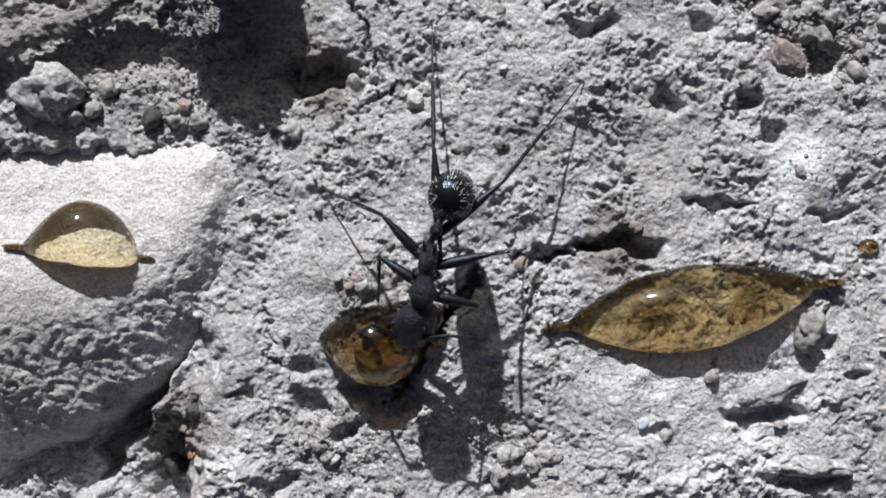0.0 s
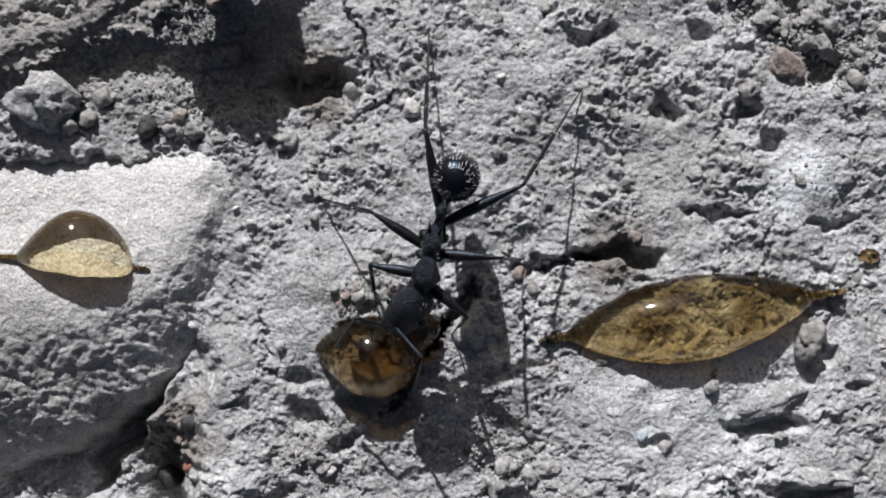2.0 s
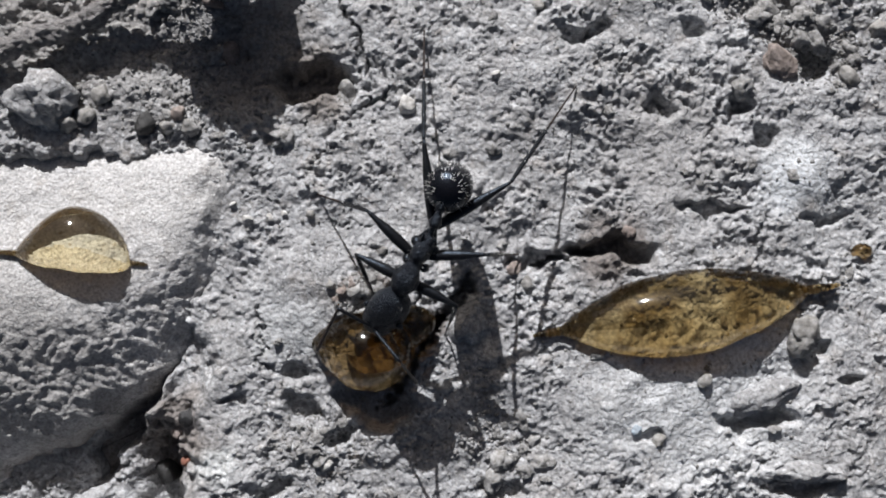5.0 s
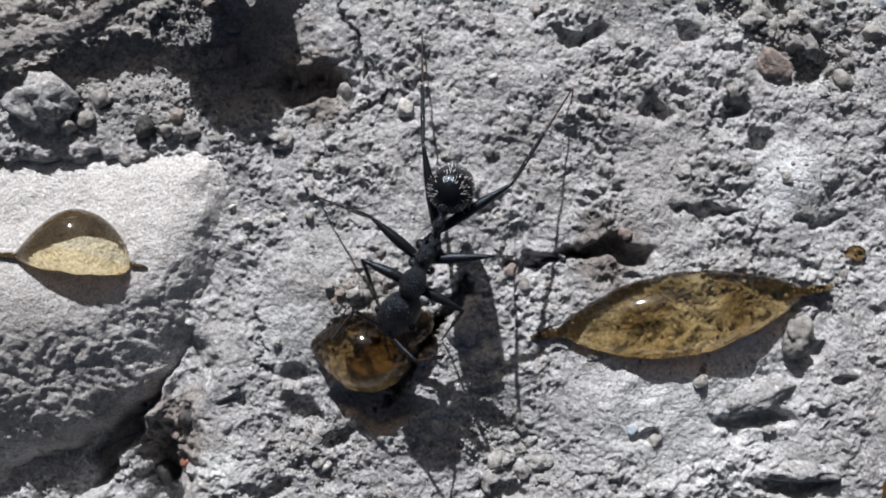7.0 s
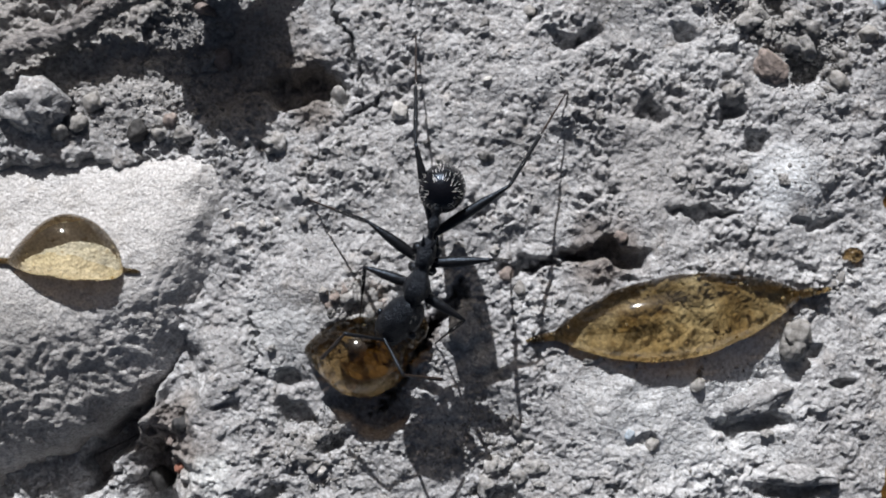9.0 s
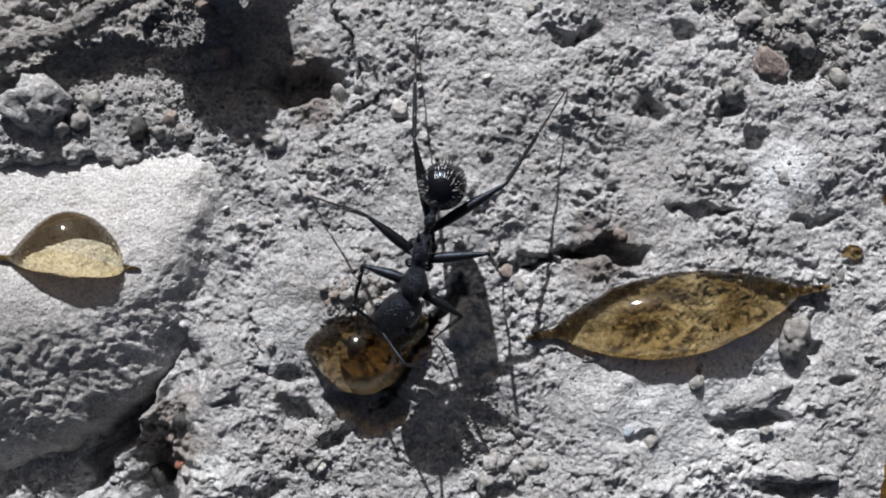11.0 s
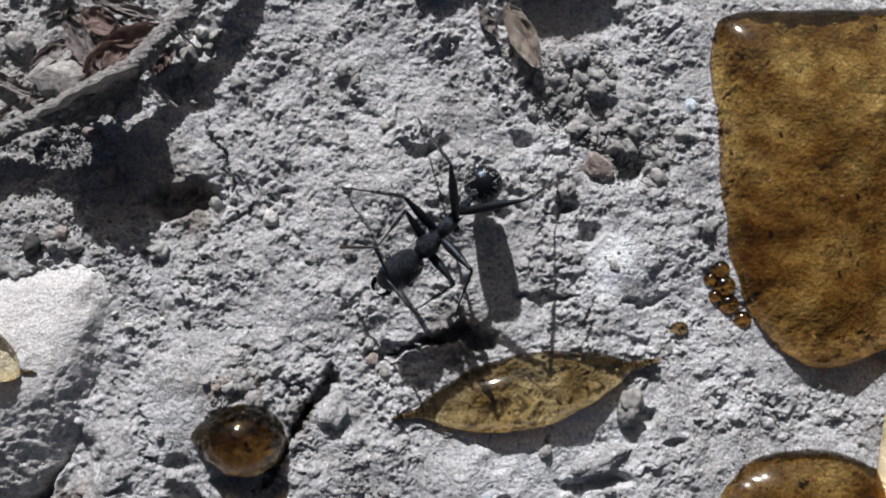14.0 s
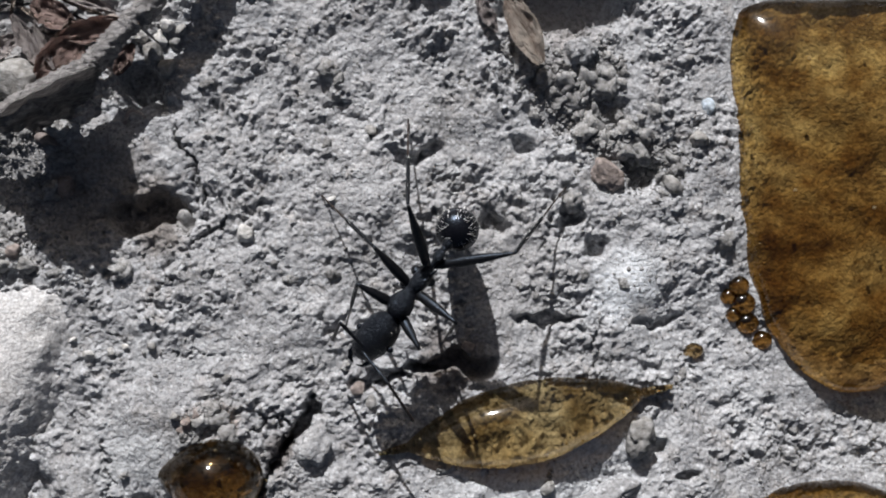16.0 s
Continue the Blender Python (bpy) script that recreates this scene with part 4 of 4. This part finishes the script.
BODY_STILL_DRINKING = [
    (4, -1.74, -1.57, -0.02, 1.06, -3.3, -3.9, 0.89, 3.32),
    (6.5, -1.55, -2.37, -0.23, 0.81, -3.02, -4.33, 0.56, 2.84),
    (7, -1.38, -2.29, 0.28, 1.29, -2.38, -4.12, 1.04, 3.39),
    (7.5, -1.85, -2.39, 0.01, 0.78, -3.55, -3.94, 1.27, 2.87),
    (8, -1.68, -2.09, -0.35, 1.21, -3.63, -3.89, 0.91, 3.14),
    (8.5, -2.09, -3.12, -0.49, 0.3, -3.73, -4.49, 0.7, 2.47),
    (9, -0.58, -1.71, 0.1, 0.8, -2.25, -3.9, 0.71, 3.21),
    (11.4, -0.66, -1.71, -0.12, 0.93, -2.48, -3.78, 0.77, 2.96),
]
BODY_BACKING_OFF = [
    (11.5, -0.66, -1.58, -0.24, 1.06, -2.61, -3.7, 0.78, 2.95),
    (11.6, 0.45, -0.63, 1, 1.62, -1.06, -3.6, 2.56, 3.75),
    (11.7, 3.29, -0.35, 3.83, 1.64, 1.56, -2.64, 5.2, 4.43),
    (11.8, 4.82, 1.54, 5.64, 3.8, 2.22, -0.36, 6.83, 6.15),
    (11.9, 5.29, 2.91, 6.63, 4.63, 2.76, 0.81, 8.07, 6.84),
    (12, 6.15, 4.01, 7.64, 5.33, 3.42, 1.65, 9.26, 7.27),
    (12.2, 6.64, 4.42, 8.29, 5.63, 3.85, 2.1, 9.95, 7.73),
]
BODY_AT_REST = [
    (12.5, 5.95, 4.34, 8.3, 6.04, 3.39, 2.4, 9.44, 7.6),
    (13, 5.7, 4.08, 7.79, 6.07, 3.43, 2.16, 9.52, 7.45),
    (13.5, 6.37, 4.43, 8.48, 6.18, 4.33, 2.75, 9.84, 7.76),
    (14, 6.94, 5.13, 8.45, 6.58, 4.57, 3.32, 10.03, 8.27),
    (14.5, 6.62, 4.27, 8.52, 6.26, 4.65, 2.18, 9.96, 7.89),
    (15, 6.1, 3.95, 8.33, 5.9, 4, 2.53, 10.04, 7.8),
    (15.5, 6.19, 3.98, 8.46, 5.91, 4.22, 2.57, 10.05, 7.78),
    (16, 5.61, 2.93, 7.82, 5.46, 3.97, 0.97, 9.33, 7.37),
]
BODY = BODY_DRINKING + BODY_STILL_DRINKING + BODY_BACKING_OFF + BODY_AT_REST
# The feelers, by time: left elbow and tip, right elbow and tip (x, y of each, mm).
FEELERS_DRINKING = [
    (0.5, -4.08, -2.85, -4.09, -4.04, -0.78, -4.03, 1.38, -4.18),
    (2, -5.26, -2.13, -4.86, -4.16, 0.43, -5.67, -1.19, -6.06),
    (3, -5.52, -2.83, -4.91, -4.55, -1.15, -3.94, 0.43, -4.89),
    (4, -5.66, -1.22, -5.54, -4.13, -1.23, -4.34, -0.75, -5.86),
    (6.5, -5.62, -2.45, -5.34, -5.2, -2.35, -5.02, -0.94, -6.44),
    (7, -4.71, -1.76, -4.84, -4.02, -1.38, -4.21, 0.48, -4.81),
    (7.5, -5.37, -2.12, -5.8, -4.4, -2.13, -3.99, -0.84, -4.68),
    (8.5, -5.35, -2.59, -6.09, -4.37, -2.36, -5.1, -1.38, -5.69),
    (9, -5.54, -2.92, -5.02, -4.62, -1.39, -4.61, 0.72, -5.61),
    (11.5, -2.92, -1.18, -2.92, -2.86, -1.47, -4.1, -0.46, -5.08),
]
FEELERS_AFTER = [
    (11.8, 1.1, 1.83, -0.28, 2.05, 3.99, -2.58, 0.8, -1.95),
    (12.2, 3.04, 5.58, 2.45, 4.93, 4.84, 1.19, 5.49, -0.17),
    (13, 2.61, 4.24, 1.7, 5.2, 4.45, 1.72, 4.72, 0.88),
    (14, 4.08, 5.79, 2.39, 5.48, 5.75, 2.37, 6.54, 1.58),
    (14.5, 2.45, 3.23, 1.82, 1.87, 6.24, 1.14, 7.06, -0.21),
    (15, 4, 5.68, 3.15, 4.89, 5.66, 0.62, 6.22, -0.68),
    (15.5, 2.43, 5.02, 1.86, 4.57, 5.68, 0.96, 6.52, -0.34),
    (16, 2.58, 3.74, 2.81, 1.91, 5.76, -0.54, 6.58, -2.16),
]
FEELERS = FEELERS_DRINKING + FEELERS_AFTER

# Where each foot stands: seconds, x, y, and how far it is lifted (mm).
FEET = {
    "HL": [(0, -.55, 11.2, 0), (11.5, -.55, 11.2, 0), (11.6, .3, 9.6, 1.2), (11.7, 1.5, 8.9, 1.6), (11.8, 6.7, 12.5, .3), (11.9, 7.1, 12.7, 0), (16, 7.1, 13.0, 0)],
    "HR": [(0, 7.0, 8.4, 0), (11.5, 7.0, 8.4, 0), (11.6, 8.0, 8.2, 1.2), (11.7, 9.6, 7.8, 1.6), (11.8, 12.7, 8.0, 1.2), (12.0, 15.2, 9.1, 0), (16, 15.4, 9.25, 0)],
    "ML": [(0, -6.0, 3.0, 0), (11.5, -5.8, 3.0, 0), (11.6, -4.8, 3.1, .9), (11.7, -2.9, 3.4, 1.1), (11.8, -.15, 6.2, .5), (11.9, 1.6, 7.8, .6), (12.0, 2.6, 8.9, 0), (14, 2.6, 9.0, 0), (16, 2.5, 9.2, 0)],
    "MR": [(0, 4.2, 0, 0), (9, 4.2, 0, 0), (11.4, 3.4, -1.6, 0), (11.5, 2.9, -2.1, 0), (11.6, 4.6, -.6, 1.0), (11.7, 6.7, .7, 0), (11.8, 8.2, 2.0, .4), (12.0, 9.2, 1.8, 0), (14.5, 8.6, 1.5, 0), (16, 8.4, 1.4, 0)],
    "FL": [(0, -3.2, -2.9, 0), (4, -2.9, -2.5, 0), (7, -2.7, -2.4, 0), (9, -3.4, -2.9, 0), (11.5, -4.2, -3.5, 0), (11.6, -2.8, -2.4, .8), (11.7, -1.5, -1.4, 0), (11.8, -1.3, -1.2, 0),
           (11.9, 1.4, 2.0, .9), (12.0, 3.8, 5.0, 0), (13, 3.8, 5.1, 0), (14, 4.5, 5.6, .1), (15.5, 4.3, 5.0, 0), (16, 3.45, 2.45, 0)],
    "FR": [(0, .6, -3.6, 0), (7, .4, -4.2, 0), (11.5, .2, -4.1, 0), (11.6, 1.2, -3.5, .8), (11.7, 2.4, -2.9, 0), (11.8, 5.0, -.6, .7), (12.0, 5.8, 1.9, 0), (13.5, 6.0, 2.0, 0), (14.5, 6.4, 1.5, 0), (16, 6.4, 1.2, 0)],
}


# Where each knee is held: seconds, x, y, z (mm).
KNEES = {
    "HL": [(0, -0.5, 5.6, 5.2), (11.5, -0.5, 5.6, 5.2), (12, 7.4, 9.2, 4.1), (13, 7.4, 9.2, 4.1), (14, 7.9, 10.2, 4), (15, 7.6, 9.6, 4.1), (16, 6.8, 9.5, 4.1)],
    "HR": [(0, 3.9, 3.6, 5.1), (11.5, 3.9, 3.6, 5.1), (12, 11.9, 7.1, 3.7), (13, 11.9, 7.1, 3.7), (14, 12.3, 7.7, 3.6), (15, 12.7, 7, 3.6), (16, 12, 6.3, 3.7)],
    "ML": [(0, -3.7, 2.4, 4.6), (11.5, -3.7, 2.4, 4.6), (12, 4.4, 8, 3.5), (13, 4.4, 8, 3.5), (14, 4.6, 8.5, 3.5), (15, 4.5, 8, 3.5), (16, 4, 7.5, 3.5)],
    "MR": [(0, 3.3, 0, 4.5), (11.5, 3.3, 0, 4.5), (12, 8.9, 2.5, 3.2), (13, 8.9, 2.5, 3.2), (14, 9.3, 2.7, 3.2), (15, 9.2, 2.3, 3.2), (16, 8.5, 2.3, 3.2)],
    "FL": [(0, -2.9, -0.6, 4.0), (11.5, -2.9, -0.6, 4.0), (12, 4.8, 5.9, 3.1), (13, 4.8, 5.9, 3.1), (14, 5.8, 6.5, 3.1), (15, 5.6, 5.7, 3.1), (16, 4.3, 4.0, 3.1)],
    "FR": [(0, 0.8, -2.5, 4), (11.5, 0.8, -2.5, 4), (12, 6.6, 3, 2.9), (13, 6.6, 3, 2.9), (14, 7.6, 3.7, 2.8), (15, 7.2, 2.9, 2.9), (16, 6.5, 2, 2.9)],
}


def bone(a, b, up=(0, 0, 1)):
    """The pose at a whose y axis points to b."""
    y = (Vector(b) - Vector(a)).normalized()
    x = y.cross(Vector(up)).normalized()
    z = x.cross(y)
    return Matrix.Translation(Vector(a) * MM) @ Matrix((x, y, z)).transposed().to_4x4()


def between(rows, t):
    """The values of rows at a time."""
    times = [r[0] for r in rows]
    return [float(np.interp(t, times, [r[k] for r in rows])) for k in range(1, len(rows[0]))]


def knee(hip, foot, long, low, hint):
    """The knee, beside the line from hip to foot on the side of hint."""
    line = foot - hip
    far = min(line.length, (long + low) * 0.995)
    way = line.normalized()
    c = (long * long + far * far - low * low) / (2 * long * far)
    c = max(-1.0, min(1.0, c))
    out = Vector(hint) - hip
    lift = (out - way * out.dot(way)).normalized()
    return hip + way * long * c + lift * long * math.sqrt(1 - c * c)


def motions():
    """The ant: drinks, backs off at eleven and a half seconds, and stands feeling about."""
    times = sorted({r[0] for r in BODY} | {5.2, 10.2} | {round(12.2 + 0.4 * k, 1) for k in range(10)})
    keys = {ob: [] for ob in (ANT, HEAD, WAIST, *sum(LEG_PARTS.values(), ()), *sum(FEELER.values(), ()))}
    for t in times:
        nx, ny, px, py, hx, hy, gx, gy = between(BODY, t)
        floor = float(lie(np.array([(nx + px) / 2]), np.array([0.0]))[0])
        drinking = t < 11.55
        ahead = Vector((nx - px, ny - py, -0.3 if drinking else -0.1)).normalized()
        middle = Vector(((nx + px) / 2, (ny + py) / 2, floor + float(np.interp(t, (11.5, 12.0), (5.3, 3.9)))))
        body = bone(middle, middle + ahead)
        local = body.inverted()

        def keyed(ob, m):
            keys[ob].append((t, local @ m))

        keys[ANT].append((t, body))
        # Head: the shorter it looks from above, the further it nods.
        neck = middle + ahead * 1.45
        flat = Vector((hx - nx, hy - ny, 0))
        reach = min(flat.length, 2.95)
        nod = -min(math.sqrt(max(3.3 ** 2 - reach ** 2, 0)), float(np.interp(t, (11.5, 12.0), (2.2, 0.7))))
        mouth = neck + flat.normalized() * max(reach, 2.3) + Vector((0, 0, nod))
        head = bone(neck, mouth)
        keyed(HEAD, head)
        # Waist and gaster, raised.
        rear = middle - ahead * 1.45
        flat = Vector((gx - px, gy - py, 0))
        reach = min(flat.length, 2.6)
        rise = math.sqrt(max(2.75 ** 2 - reach ** 2, 0.3))
        keyed(WAIST, bone(rear, rear - (flat.normalized() * reach + Vector((0, 0, float(np.interp(t, (11.5, 12.0), (min(rise, 0.3), 0.0))))))))
        for name, (x, y, z, long, low) in LEGS.items():
            fx, fy, lift = between(FEET[name], t)
            foot = Vector((fx, fy, top_at(fx, fy) + lift + 0.05))
            hip = (body @ (Vector((x, y, z)) * MM)) / MM
            bend = knee(hip, foot, long, low, between(KNEES[name], t))
            keyed(LEG_PARTS[name][0], bone(hip, bend))
            keyed(LEG_PARTS[name][1], bone(bend, foot))
        lex, ley, ltx, lty, rex, rey, rtx, rty = between(FEELERS, t)
        for side, (ex, ey, tx, ty), sign in (("L", (lex, ley, ltx, lty), -1), ("R", (rex, rey, rtx, rty), 1)):
            root = (head @ (Vector((0.42 * sign, 2.1, 0.5)) * MM)) / MM
            out = Vector((ex - root.x, ey - root.y, 0))
            elbow = root + Vector((out.x, out.y, 0.45 * out.length)).normalized() * 2.45
            down = Vector((tx - elbow.x, ty - elbow.y, 0))
            down = down.normalized() * min(down.length, 2.4)
            tip = elbow + Vector((down.x, down.y, -max(0.5, math.sqrt(max(2.9 ** 2 - down.length ** 2, 0)))))
            tip.z = max(tip.z, floor + 0.7)
            keyed(FEELER[side][0], bone(root, elbow))
            keyed(FEELER[side][1], bone(elbow, tip))
    for ob, rows in keys.items():
        walk(ob, rows)
    full, drunk = pose(1.45 * MM, 1.0 * MM, 0.45 * MM, 0, 0, 36), pose(0.1 * MM, 0.1 * MM, 0.05 * MM, 0, 0, 25)
    walk(SWELL, [(0, full), (11.5, full), (11.7, drunk), (16, drunk)])


motions()
